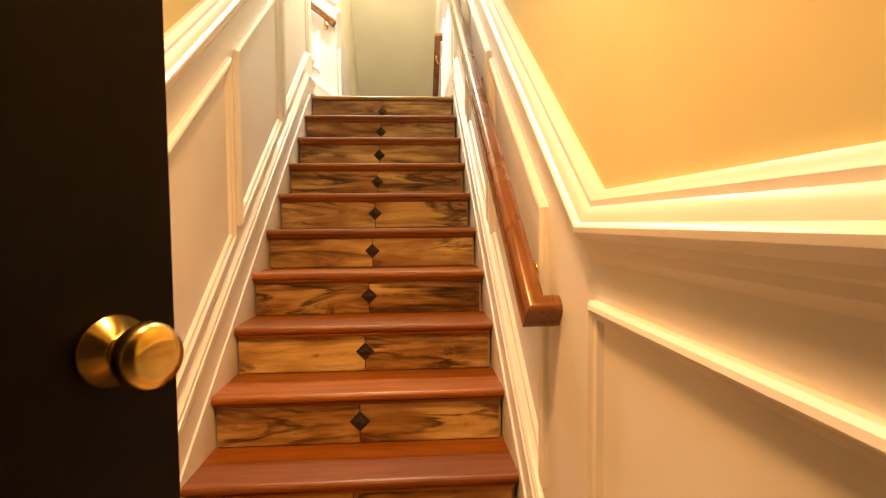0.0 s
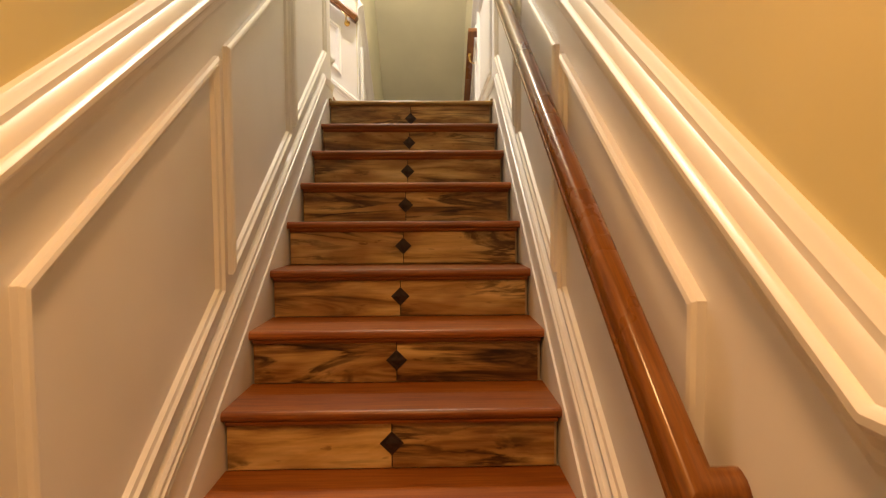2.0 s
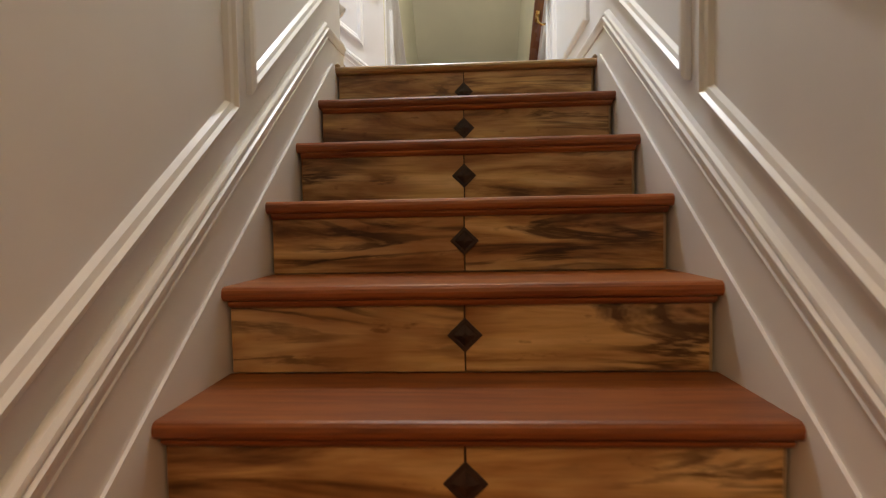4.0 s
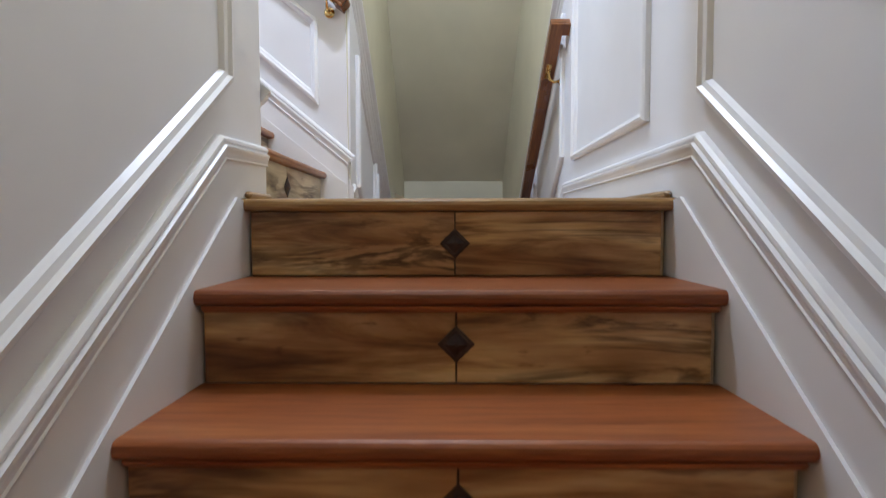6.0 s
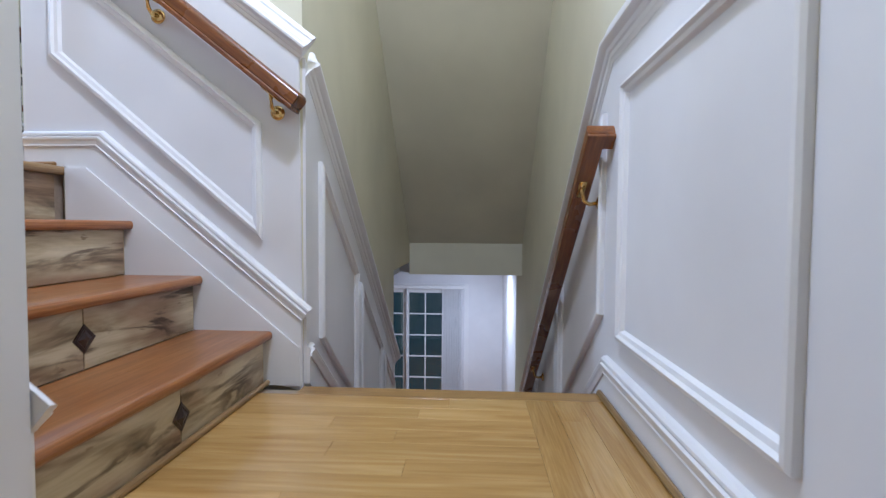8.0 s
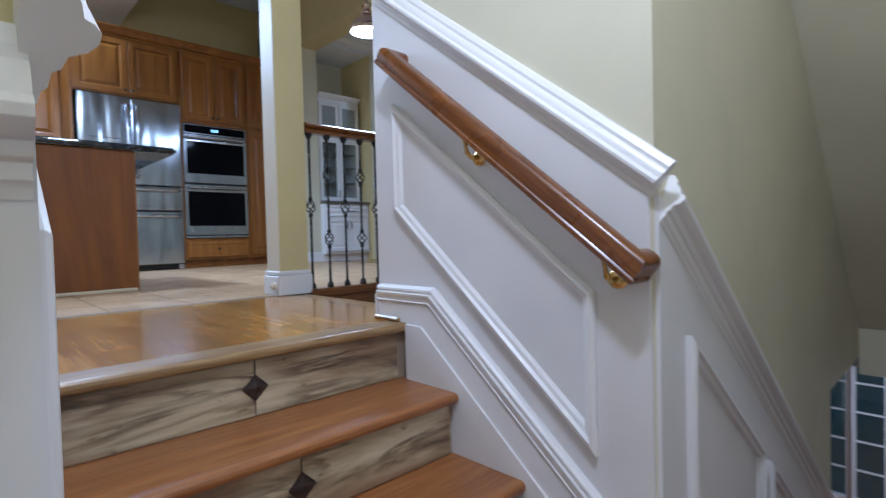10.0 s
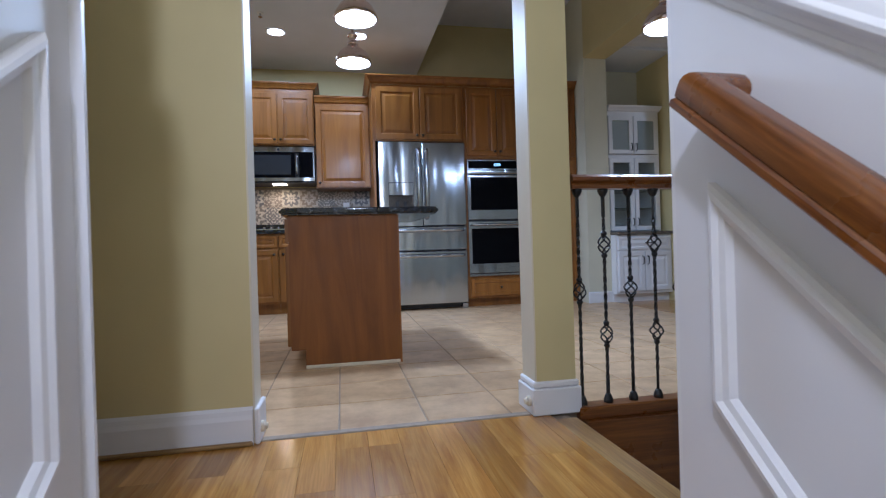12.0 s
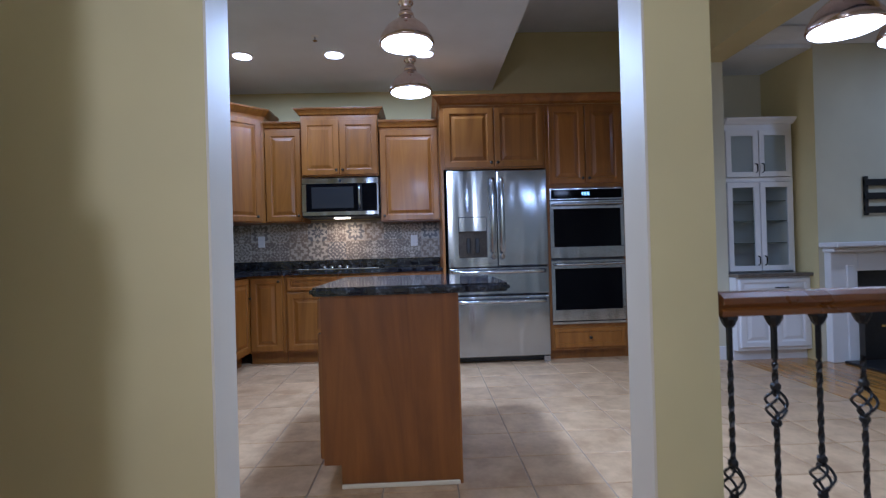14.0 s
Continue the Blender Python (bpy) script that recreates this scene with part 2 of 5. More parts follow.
def glass(name, tint=(0.93, 0.96, 0.96), gloss=0.07):
    """Thin clear glass: mostly straight through, with a little mirror."""
    m, t, b = material(name, tint, 0.03)
    clear = node(t, "ShaderNodeBsdfTransparent", Color=(*tint, 1))
    mirror = node(t, "ShaderNodeBsdfGlossy", Roughness=0.03)
    blend = node(t, "ShaderNodeMixShader", Fac=gloss)
    t.links.new(clear.outputs[0], blend.inputs[1])
    t.links.new(mirror.outputs[0], blend.inputs[2])
    t.links.new(blend.outputs[0], t.nodes["Material Output"].inputs["Surface"])
    return m


GLASS = glass("clear_glass")


def seeded():
    """Lightly frosted cabinet glass."""
    m, t, b = material("frosted_cabinet_glass", (0.55, 0.60, 0.60), 0.25)
    clear = node(t, "ShaderNodeBsdfTransparent", Color=(0.93, 0.96, 0.96, 1))
    blend = node(t, "ShaderNodeMixShader", Fac=0.42)
    t.links.new(clear.outputs[0], blend.inputs[1])
    t.links.new(b.outputs[0], blend.inputs[2])
    t.links.new(blend.outputs[0], t.nodes["Material Output"].inputs["Surface"])
    return m


FROST = seeded()
SHELFGLASS = material("shelf_glass_edge", (0.10, 0.14, 0.13), 0.1)[0]


def glow(name, colour, strength):
    m, t, b = material(name, (0.9, 0.9, 0.9), 0.5)
    b.inputs["Emission Color"].default_value = (*colour, 1)
    b.inputs["Emission Strength"].default_value = strength
    return m


LAMPGLOW = glow("lit_lamp_lens", (0.92, 0.96, 1.0), 14)
HOODGLOW = glow("lit_hood_lens", (1.0, 0.8, 0.5), 9)
CLOCK = glow("oven_clock_digits", (0.25, 0.65, 1.0), 3)


def encaustic():
    """Patterned cement tile: the figure of each tile repeats about its own middle, chosen at random of several."""
    m, t, b = material("patterned_backsplash_tile", (0.4, 0.38, 0.35), 0.45)
    tc = node(t, "ShaderNodeTexCoord")
    sep = node(t, "ShaderNodeSeparateXYZ")
    t.links.new(tc.outputs["Object"], sep.inputs[0])

    def m2(op, a, c=None):
        n = node(t, "ShaderNodeMath")
        n.operation = op
        for s, val in zip(n.inputs, (a, c)):
            if val is None:
                continue
            if isinstance(val, (int, float)):
                s.default_value = val
            else:
                t.links.new(val, s)
        return n.outputs[0]
    y, z = m2("ABSOLUTE", sep.outputs["Y"]), m2("ABSOLUTE", sep.outputs["Z"])
    y, z = m2("MULTIPLY", y, 10.0), m2("MULTIPLY", z, 10.0)
    info = node(t, "ShaderNodeObjectInfo")
    rnd = m2("MULTIPLY", info.outputs["Random"], 6.28)
    rad = m2("SQRT", m2("ADD", m2("MULTIPLY", y, y), m2("MULTIPLY", z, z)))
    dia = m2("ADD", y, z)
    ang = m2("ARCTAN2", m2("MINIMUM", y, z), m2("MAXIMUM", y, z))
    petal = m2("MULTIPLY", m2("SINE", m2("ADD", m2("MULTIPLY", ang, 8.0), rnd)), 0.16)
    ring = m2("SINE", m2("ADD", m2("MULTIPLY", m2("ADD", rad, petal), 8.5), rnd))
    lozenge = m2("SINE", m2("ADD", m2("MULTIPLY", dia, 7.5), m2("MULTIPLY", rnd, 2.0)))
    pick = m2("GREATER_THAN", m2("SINE", m2("MULTIPLY", rnd, 5.0)), 0.1)
    val = m2("ADD", m2("MULTIPLY", ring, pick), m2("MULTIPLY", m2("MULTIPLY", ring, lozenge), m2("SUBTRACT", 1.0, pick)))
    val = m2("ADD", m2("MULTIPLY", val, 0.5), 0.5)
    tone = m2("FRACT", m2("MULTIPLY", info.outputs["Random"], 7.31))
    darkc = ramp(t, tone, [(0.0, (0.15, 0.15, 0.165)), (0.5, (0.26, 0.20, 0.155)), (1.0, (0.19, 0.18, 0.17))])
    lightc = ramp(t, tone, [(0.0, (0.50, 0.465, 0.42)), (0.6, (0.43, 0.375, 0.32)), (1.0, (0.55, 0.505, 0.45))])
    sharp = ramp(t, val, [(0.44, (0, 0, 0)), (0.56, (1, 1, 1))])
    col = mix(t, sharp, darkc, lightc)
    worn = ramp(t, noise_tex(t, coords(t, (1, 1, 1), 9), 40, 4), [(0.4, (0.8, 0.8, 0.8)), (0.6, (1.1, 1.1, 1.1))])
    t.links.new(mix(t, 0.8, col, worn, "MULTIPLY"), b.inputs["Base Color"])
    return m


ENCAUSTIC = encaustic()

# ---------------------------------------------------------------- building helpers


def thing(name, where, label, category, group="", kind=""):
    ob = new(name)
    ob.empty_display_size = 0.05
    ob.matrix_basis = Matrix.Translation(where)
    return tagged(ob, label, category, group, kind)


def finish(bm, name, mat, smooth=False):
    bmesh.ops.recalc_face_normals(bm, faces=bm.faces[:])
    me = bpy.data.meshes.new(name)
    bm.to_mesh(me)
    bm.free()
    me.materials.append(mat)
    if smooth:
        for p in me.polygons:
            p.use_smooth = True
    return me


def part(name, bm, mat, parent=None, label="", smooth=False):
    """One mesh object in world coordinates under a thing or a part."""
    ob = new(name, finish(bm, name, mat, smooth))
    if parent is not None:
        ob.parent = parent
        if parent.type == "EMPTY":
            ob.matrix_parent_inverse = parent.matrix_basis.inverted()
    if label:
        ob["label"] = label
    return ob


def structure(name, bm, mat, label="", smooth=False):
    return tagged(part(name, bm, mat, None, label, smooth), kind="structure")


def piece(name, me, parent, where, turn=0.0):
    """One of many alike pieces that share a mesh, placed in the world."""
    ob = new(name, me)
    ob.parent = parent
    if parent.type == "EMPTY":
        ob.matrix_parent_inverse = parent.matrix_basis.inverted()
    ob.matrix_basis = Matrix.Translation(where) @ Matrix.Rotation(turn, 4, "Z")
    return ob


def box(bm, x0, y0, z0, x1, y1, z1, bevel=0.0, seg=1):
    vs = [bm.verts.new((x, y, z)) for x in (x0, x1) for y in (y0, y1) for z in (z0, z1)]
    quads = ((0, 1, 3, 2), (4, 6, 7, 5), (0, 4, 5, 1), (2, 3, 7, 6), (0, 2, 6, 4), (1, 5, 7, 3))
    fs = [bm.faces.new([vs[i] for i in q]) for q in quads]
    if bevel:
        es = {e for f in fs for e in f.edges}
        bmesh.ops.bevel(bm, geom=list(es), offset=bevel, segments=seg, profile=0.5, affect="EDGES")
    return bm


def boxed(*a, **k):
    return box(bmesh.new(), *a, **k)


def prism(bm, pts, at, n0, n1):
    """A polygon pts (s, h) through a thickness n0..n1; at(s, h, n) gives the place."""
    a = [bm.verts.new(at(s, h, n0)) for s, h in pts]
    b = [bm.verts.new(at(s, h, n1)) for s, h in pts]
    bm.faces.new(a)
    bm.faces.new(b[::-1])
    for i in range(len(pts)):
        j = (i + 1) % len(pts)
        bm.faces.new((a[i], b[i], b[j], a[j]))
    return bm


def mould(bm, path, profile, at, closed=False, round_profile=True):
    """Sweep a profile of (h, n) along a polyline of (s, z) on a wall, mitred at its corners; at(s, z, n) gives the place."""
    pts = [Vector(p) for p in path]
    k = len(pts)
    rings = []
    for i in range(k):
        prev = pts[i] - pts[i - 1] if (closed or i > 0) else None
        nxt = pts[(i + 1) % k] - pts[i] if (closed or i < k - 1) else None
        d0 = (prev or nxt).normalized()
        d1 = (nxt or prev).normalized()
        n0, n1 = Vector((-d0.y, d0.x)), Vector((-d1.y, d1.x))
        m = n0 + n1
        m = m.normalized() / max(0.2, m.normalized().dot(n1))
        rings.append([bm.verts.new(at(pts[i].x + m.x * h, pts[i].y + m.y * h, n)) for h, n in profile])
    q = len(profile)
    for i in range(k if closed else k - 1):
        a, b = rings[i], rings[(i + 1) % k]
        for j in range(q if round_profile else q - 1):
            l = (j + 1) % q
            bm.faces.new((a[j], b[j], b[l], a[l]))
    if not closed and round_profile:
        bm.faces.new(rings[0])
        bm.faces.new(rings[-1][::-1])
    return bm


def lathe(bm, profile, centre, axis="z", seg=20):
    """Turn (radius, height) pairs about an axis."""
    rings = []
    for r, h in profile:
        ring = []
        for i in range(seg):
            a = 2 * math.pi * i / seg
            u, v = r * math.cos(a), r * math.sin(a)
            o = {"z": (u, v, h), "x": (h, u, v), "y": (u, h, v)}[axis]
            ring.append(bm.verts.new((centre[0] + o[0], centre[1] + o[1], centre[2] + o[2])))
        rings.append(ring)
    for a, b in zip(rings, rings[1:]):
        for i in range(seg):
            j = (i + 1) % seg
            bm.faces.new((a[i], a[j], b[j], b[i]))
    bm.faces.new(rings[0])
    bm.faces.new(rings[-1][::-1])
    return bm


def tube(bm, pts, radius, seg=8):
    """A round bar along points."""
    rings = []
    pts = [Vector(p) for p in pts]
    for i, p in enumerate(pts):
        d = (pts[min(i + 1, len(pts) - 1)] - pts[max(i - 1, 0)]).normalized()
        up = Vector((0, 0, 1)) if abs(d.z) < 0.9 else Vector((1, 0, 0))
        u = d.cross(up).normalized()
        v = d.cross(u)
        rings.append([bm.verts.new(p + radius * (u * math.cos(2 * math.pi * k / seg) + v * math.sin(2 * math.pi * k / seg))) for k in range(seg)])
    for a, b in zip(rings, rings[1:]):
        for i in range(seg):
            j = (i + 1) % seg
            bm.faces.new((a[i], a[j], b[j], b[i]))
    bm.faces.new(rings[0])
    bm.faces.new(rings[-1][::-1])
    return bm


def raised(bm, a0, b0, a1, b1, at, thick=0.021, rail=0.055, flat=False):
    """A cabinet door or drawer front with a raised middle; at(a, b, n)."""
    steps = [(0.0, 0.0), (0.0, thick - 0.003), (0.003, thick)]
    if flat:
        steps += [(rail, thick), (rail + 0.004, thick - 0.008)]
    else:
        steps += [(rail - 0.008, thick), (rail, thick - 0.004), (rail + 0.003, thick - 0.011), (rail + 0.012, thick - 0.011), (rail + 0.04, thick - 0.002)]
    rings = []
    for inset, n in steps:
        rings.append([bm.verts.new(at(a, b, n)) for a, b in ((a0 + inset, b0 + inset), (a1 - inset, b0 + inset), (a1 - inset, b1 - inset), (a0 + inset, b1 - inset))])
    for r, s in zip(rings, rings[1:]):
        for i in range(4):
            j = (i + 1) % 4
            bm.faces.new((r[i], r[j], s[j], s[i]))
    bm.faces.new(rings[0])
    bm.faces.new(rings[-1][::-1])
    return bm

# ---------------------------------------------------------------- walls, ceilings, floors


def slab(name, mat, *b, label=""):
    return structure(name, boxed(*b), mat, label)


HI = 3.60
YD = -3.81                    # inner face of the foyer's front wall
slab("wall_east_lower", GOLD, XR, YD, -2.75, XR + 0.12, 0.0, HI)
slab("wall_east", CREAM, XR, 0.0, -2.75, XR + 0.12, 4.70, HI)
slab("wall_west_lower", GOLD, XL - 0.12, YD, -2.75, XL, YN, HI)
slab("wall_upper_flight_south", CREAM, -1.60, YN - 0.12, -0.1, XL - 0.12, YN, HI)
slab("wall_upper_flight_north", CREAM, -1.45, YF, -0.1, -0.48, YF + 0.12, HI)
slab("wall_down_flight_west", CREAM, -0.60, YF + 0.12, -2.75, -0.48, 3.2, HI)
slab("wall_down_flight_west_upper", CREAM, -0.60, 3.2, 0.22, -0.48, 4.70, HI)
slab("wall_side_stair_east", CREAM, -1.45, YF + 0.12, -2.0, -1.37, 7.0, 4.2)
slab("wall_hall_east", BEIGE, -1.60, -2.0, TOP - 0.3, -1.48, YN - 0.12, HI)
slab("wall_hall_south", BEIGE, KX - 0.135, -2.12, TOP - 0.3, -1.48, -2.0, HI)
slab("wall_kitchen_east", BEIGE, KX - 0.135, -2.0, TOP - 0.3, KX, 0.31, HI)
slab("wall_kitchen_header", BEIGE, KX - 0.135, 0.31, 2.95, KX, 1.32, HI)
slab("wall_post", BEIGE, KX - 0.135, 1.32, TOP, KX, 1.476, 4.2, label="khaki painted drywall post at the end of the railing")
# reveals of the khaki wall, coloured paler for the kitchen light on them
slab("jamb_west", JAMB, KX - 0.134, 0.31, TOP, KX - 0.001, 0.316, 2.95)
slab("jamb_east", JAMB, KX - 0.134, 1.314, TOP, KX - 0.001, 1.32, 2.95)
slab("wall_kitchen_south", BEIGE, BACK, -1.69, TOP - 0.2, KX - 0.135, -1.57, HI)
slab("wall_kitchen_back", BEIGE, BACK - 0.12, -1.69, TOP - 0.2, BACK, 3.20, 4.2)
slab("wall_column", CREAM, -6.84, 3.20, TOP - 0.2, -5.65, 3.46, 4.2)
slab("wall_niche_back", CREAM, -6.60, 3.46, TOP - 0.2, -6.13, 4.126, 4.2)
slab("niche_soffit", CEILING, -6.13, 3.46, 3.40, -5.465, 4.126, 3.56)
# thin khaki skin: darker paint and the side's shade in one colour
slab("wall_niche_side", BEIGE, -6.13, 4.126, TOP - 0.2, -5.462, 4.13, 3.40)
slab("wall_family_back", CREAM, -6.6, 4.13, TOP - 0.2, -5.46, 7.12, 4.2)
slab("beam", BEIGE, -5.65, 3.20, 3.355, KX - 0.135, 3.46, 4.2)
slab("wall_family_north", CREAM, -6.0, 7.0, TOP - 0.2, -1.37, 7.12, 4.2)
slab("wall_family_east", CREAM, -2.40, 3.75, TOP - 0.2, -2.28, 7.0, 4.2)

slab("ceiling_stairwell", CEILING, KX - 0.135, -2.12, CEIL, XR + 0.12, YF + 0.12, CEIL + 0.12)
slab("ceiling_side_stair", CEILING, KX, YF + 0.12, CEIL, -0.60, 3.31, CEIL + 0.12)
slab("ceiling_kitchen", CEILING, BACK, -1.69, CEIL, KX - 0.135, 1.57, CEIL + 0.62)
slab("ceiling_breakfast", CEILING, BACK, 1.57, 4.10, KX, 3.46, 4.22)
slab("ceiling_family", CEILING, -6.6, 3.46, 3.56, -1.37, 7.12, 3.68)
slab("ceiling_foyer", CEILING, XL, YD, 0.5, XR, -1.9, 0.62)
slab("wall_foyer_header", CREAM, XL, -2.0, 0.62, XR, -1.9, CEIL)
bm = bmesh.new()
prism(bm, [(0.70, 3.47), (4.12, 0.394), (4.12, 0.11), (4.32, 0.11), (4.32, 0.6), (0.90, 3.6)], lambda s, h, n: (n, s, h), -0.48, XR)
structure("ceiling_sloped", bm, CREAM, "sloping plastered ceiling over the stair going down")

# foyer front wall with its door opening; behind it an unseen dark shell keeps light off the door
D0, D1 = -0.455, 0.405
bm = bmesh.new()
box(bm, XL - 0.12, YD - 0.12, LOW - 0.1, D0, YD, 0.62)
box(bm, D1, YD - 0.12, LOW - 0.1, XR + 0.12, YD, 0.62)
box(bm, D0, YD - 0.12, LOW + 2.06, D1, YD, 0.62)
structure("wall_foyer_south", bm, CREAM)
bm = bmesh.new()
box(bm, -2.0, -6.1, LOW - 0.1, 2.0, -6.0, 0.6)
box(bm, -2.1, -6.1, LOW - 0.1, -2.0, YD - 0.12, 0.6)
box(bm, 2.0, -6.1, LOW - 0.1, 2.1, YD - 0.12, 0.6)
structure("wall_garage", bm, GROUT)
slab("ceiling_garage", GROUT, -2.1, -6.1, 0.6, 2.1, YD - 0.12, 0.7)
slab("floor_garage", GROUT, -2.1, -6.1, LOW - 0.12, 2.1, YD, LOW - 0.02)
slab("floor_foyer", FLOORTILE, XL, YD, LOW - 0.12, XR, -2.2, LOW)
slab("floor_kitchen_base", GROUT, BACK, -1.69, TOP - 0.2, KX - 0.012, 3.49, TOP - 0.004)
slab("floor_family_base", GROUT, -6.6, 3.49, TOP - 0.2, KX, 7.0, TOP - 0.012)
slab("floor_hall_base", GROUT, KX - 0.012, -2.0, TOP - 0.2, -1.33, 1.44, TOP - 0.012)
slab("floor_landing_base", GROUT, XL - 0.09, 0.055, -0.25, XR, 1.18, -0.012)

# lower room at the foot of the far flight
LR = -RISE * 14
slab("floor_lower_room", OAK_Y, -3.0, 3.2, LR - 0.1, 2.0, 8.5, LR)
slab("wall_lower_back", WHITE_FLAT, -0.05, 8.38, LR, 2.0, 8.5, 0.11)
slab("wall_lower_back_top", WHITE_FLAT, -3.0, 8.38, LR + 2.06, -0.05, 8.5, 0.11)
slab("wall_lower_west", WHITE_FLAT, -3.1, 3.2, LR, -3.0, 8.5, 0.11)
slab("wall_lower_east", WHITE_FLAT, 0.62, 4.7, LR, 0.74, 8.38, 0.11)
slab("wall_lower_south", WHITE_FLAT, -3.0, 3.08, LR, -0.60, 3.2, 0.11)
slab("ceiling_lower_room", CEILING, -3.1, 4.32, 0.11, 2.0, 8.5, 0.22)
slab("ceiling_lower_room_side", CEILING, -3.1, 3.08, 0.11, -0.60, 4.32, 0.22)

# ---------------------------------------------------------------- wainscot
RAILPROF = [(0.0, 0.0), (0.0, 0.012), (0.010, 0.014), (0.014, 0.018), (0.027, 0.020), (0.031, 0.026), (0.042, 0.030), (0.048, 0.042), (0.056, 0.049), (0.065, 0.050), (0.071, 0.045), (0.074, 0.038), (0.084, 0.036), (0.096, 0.030), (0.102, 0.024), (0.106, 0.0235), (0.113, 0.024), (0.119, 0.020), (0.124, 0.018), (0.131, 0.013), (0.133, 0.0)]
CAPPROF = [(0.0, 0.0), (0.0, 0.017), (0.003, 0.0185), (0.006, 0.016), (0.016, 0.019), (0.024, 0.023), (0.030, 0.024), (0.033, 0.017), (0.036, 0.0165), (0.040, 0.020), (0.046, 0.019), (0.052, 0.012), (0.055, 0.0)]
FRAMEPROF = [(0.0, 0.0), (0.0, 0.014), (0.006, 0.02), (0.014, 0.022), (0.020, 0.014), (0.030, 0.011), (0.036, 0.0)]


def wainscot(name, at, base, skirt, rail, panels, stringer, label, rail_size=1.0):
    """White panelling on one wall: a board from base to rail, with its mouldings."""
    root = thing(name, at(base[0][0], base[0][1], 0), label, "wainscot", kind="structure")
    s0, s1 = base[0][0], rail[0][0]
    grade = (rail[1][1] - rail[0][1]) / (rail[1][0] - rail[0][0])
    start = [(s0, rail[0][1] - grade * (s1 - s0) + 0.06)] if s1 > s0 + 0.01 else []
    pts = [(s, z) for s, z in base] + [(s, z + 0.06) for s, z in rail[::-1]] + start
    part("panel_board", prism(bmesh.new(), pts, at, 0.0, 0.010), WHITE_FLAT, root)
    sk = [(s, z) for s, z in base] + [(s, z + 0.03) for s, z in skirt[::-1]]
    part("skirting_board", prism(bmesh.new(), sk, at, 0.010, 0.022), WHITE, root)
    part("skirting_cap", mould(bmesh.new(), skirt, [(h, n + 0.010) for h, n in CAPPROF], at), WHITE, root)
    chair_rail = part("chair_rail", mould(bmesh.new(), rail, [(h * rail_size, n * rail_size) for h, n in RAILPROF], at), WHITE, root, smooth=True)
    chair_rail.data.set_sharp_from_angle(angle=radians(34))
    for quad in panels:
        k = mould(bmesh.new(), quad, [(h, n + 0.010) for h, n in FRAMEPROF], at, closed=True)
        part("panel_moulding", k, WHITE, root)
    if stringer:
        part("stringer", prism(bmesh.new(), stringer, at, 0.010, 0.029), WHITE, root)
    return root


SL = RISE / RUN


def para(y0, y1, lo, hi):
    """A panel that follows the slope of the first flight."""
    return [(y0, y0 * SL + lo), (y1, y1 * SL + lo), (y1, y1 * SL + hi), (y0, y0 * SL + hi)]


at_r = lambda s, z, n: (XR - n, s, z)
at_l = lambda s, z, n: (XL + n, s, z)
DOWN_END = 1.2 + RUN * 14
F1 = [(-2.375, -1.615), (-1.55, -0.84), (-0.765, -0.035)]
dn = lambda y, h: -(y - 1.2) * SL + h
base_r = [(-3.80, LOW), (-2.651, LOW), (0, 0), (1.2, 0), (DOWN_END, LR)]
skirt_r = [(-3.80, LOW + 0.105), (-2.697, LOW + 0.105), (-0.078, 0.079), (1.15, 0.079), (DOWN_END, LR + 0.135)]
rail_r = [(-3.80, LOW + 1.06), (-2.71, LOW + 1.06), (-0.04, 1.06), (1.16, 1.06), (DOWN_END - 0.05, LR + 1.1)]
panels_r = [para(a, b, 0.285, 0.995) for a, b in [(-2.42, -1.615), (-1.55, -0.84), (-0.765, -0.09)]]
panels_r += [[(-3.70, LOW + 0.24), (-2.745, LOW + 0.24), (-2.745, LOW + 0.99), (-3.70, LOW + 0.99)],
             [(0.20, 0.215), (1.02, 0.215), (1.02, 0.955), (0.20, 0.955)]]
for a, b in ((1.22, 2.0), (2.08, 2.85), (2.93, 3.7)):
    panels_r.append([(a, dn(a, 0.27)), (b, dn(b, 0.27)), (b, dn(b, 0.93)), (a, dn(a, 0.93))])
string_r = [(-2.62, LOW), (-2.43, -10 * RISE), (-0.03, 0.0), (-0.01, -0.003), (0.05, -0.014), (0.05, -0.25), (-2.3, LOW)]
wainscot("wainscot_east", at_r, base_r, skirt_r, rail_r, panels_r, string_r, "white painted panelled wainscot climbing beside the stairs")
base_l = [(-3.80, LOW), (-2.651, LOW), (0, 0), (YN + 0.006, 0)]
skirt_l = [(-3.80, LOW + 0.105), (-2.697, LOW + 0.105), (-0.078, 0.079), (YN + 0.006, 0.092)]
rail_l = [(-3.80, LOW + 1.06), (-2.71, LOW + 1.06), (-0.04, 1.06), (YN + 0.006, 1.06)]


panels_l = [para(a, b, 0.285, 0.985) for a, b in F1]
wainscot("wainscot_west", at_l, base_l, skirt_l, rail_l, panels_l, string_r, "white painted panelled wainscot climbing beside the stairs")

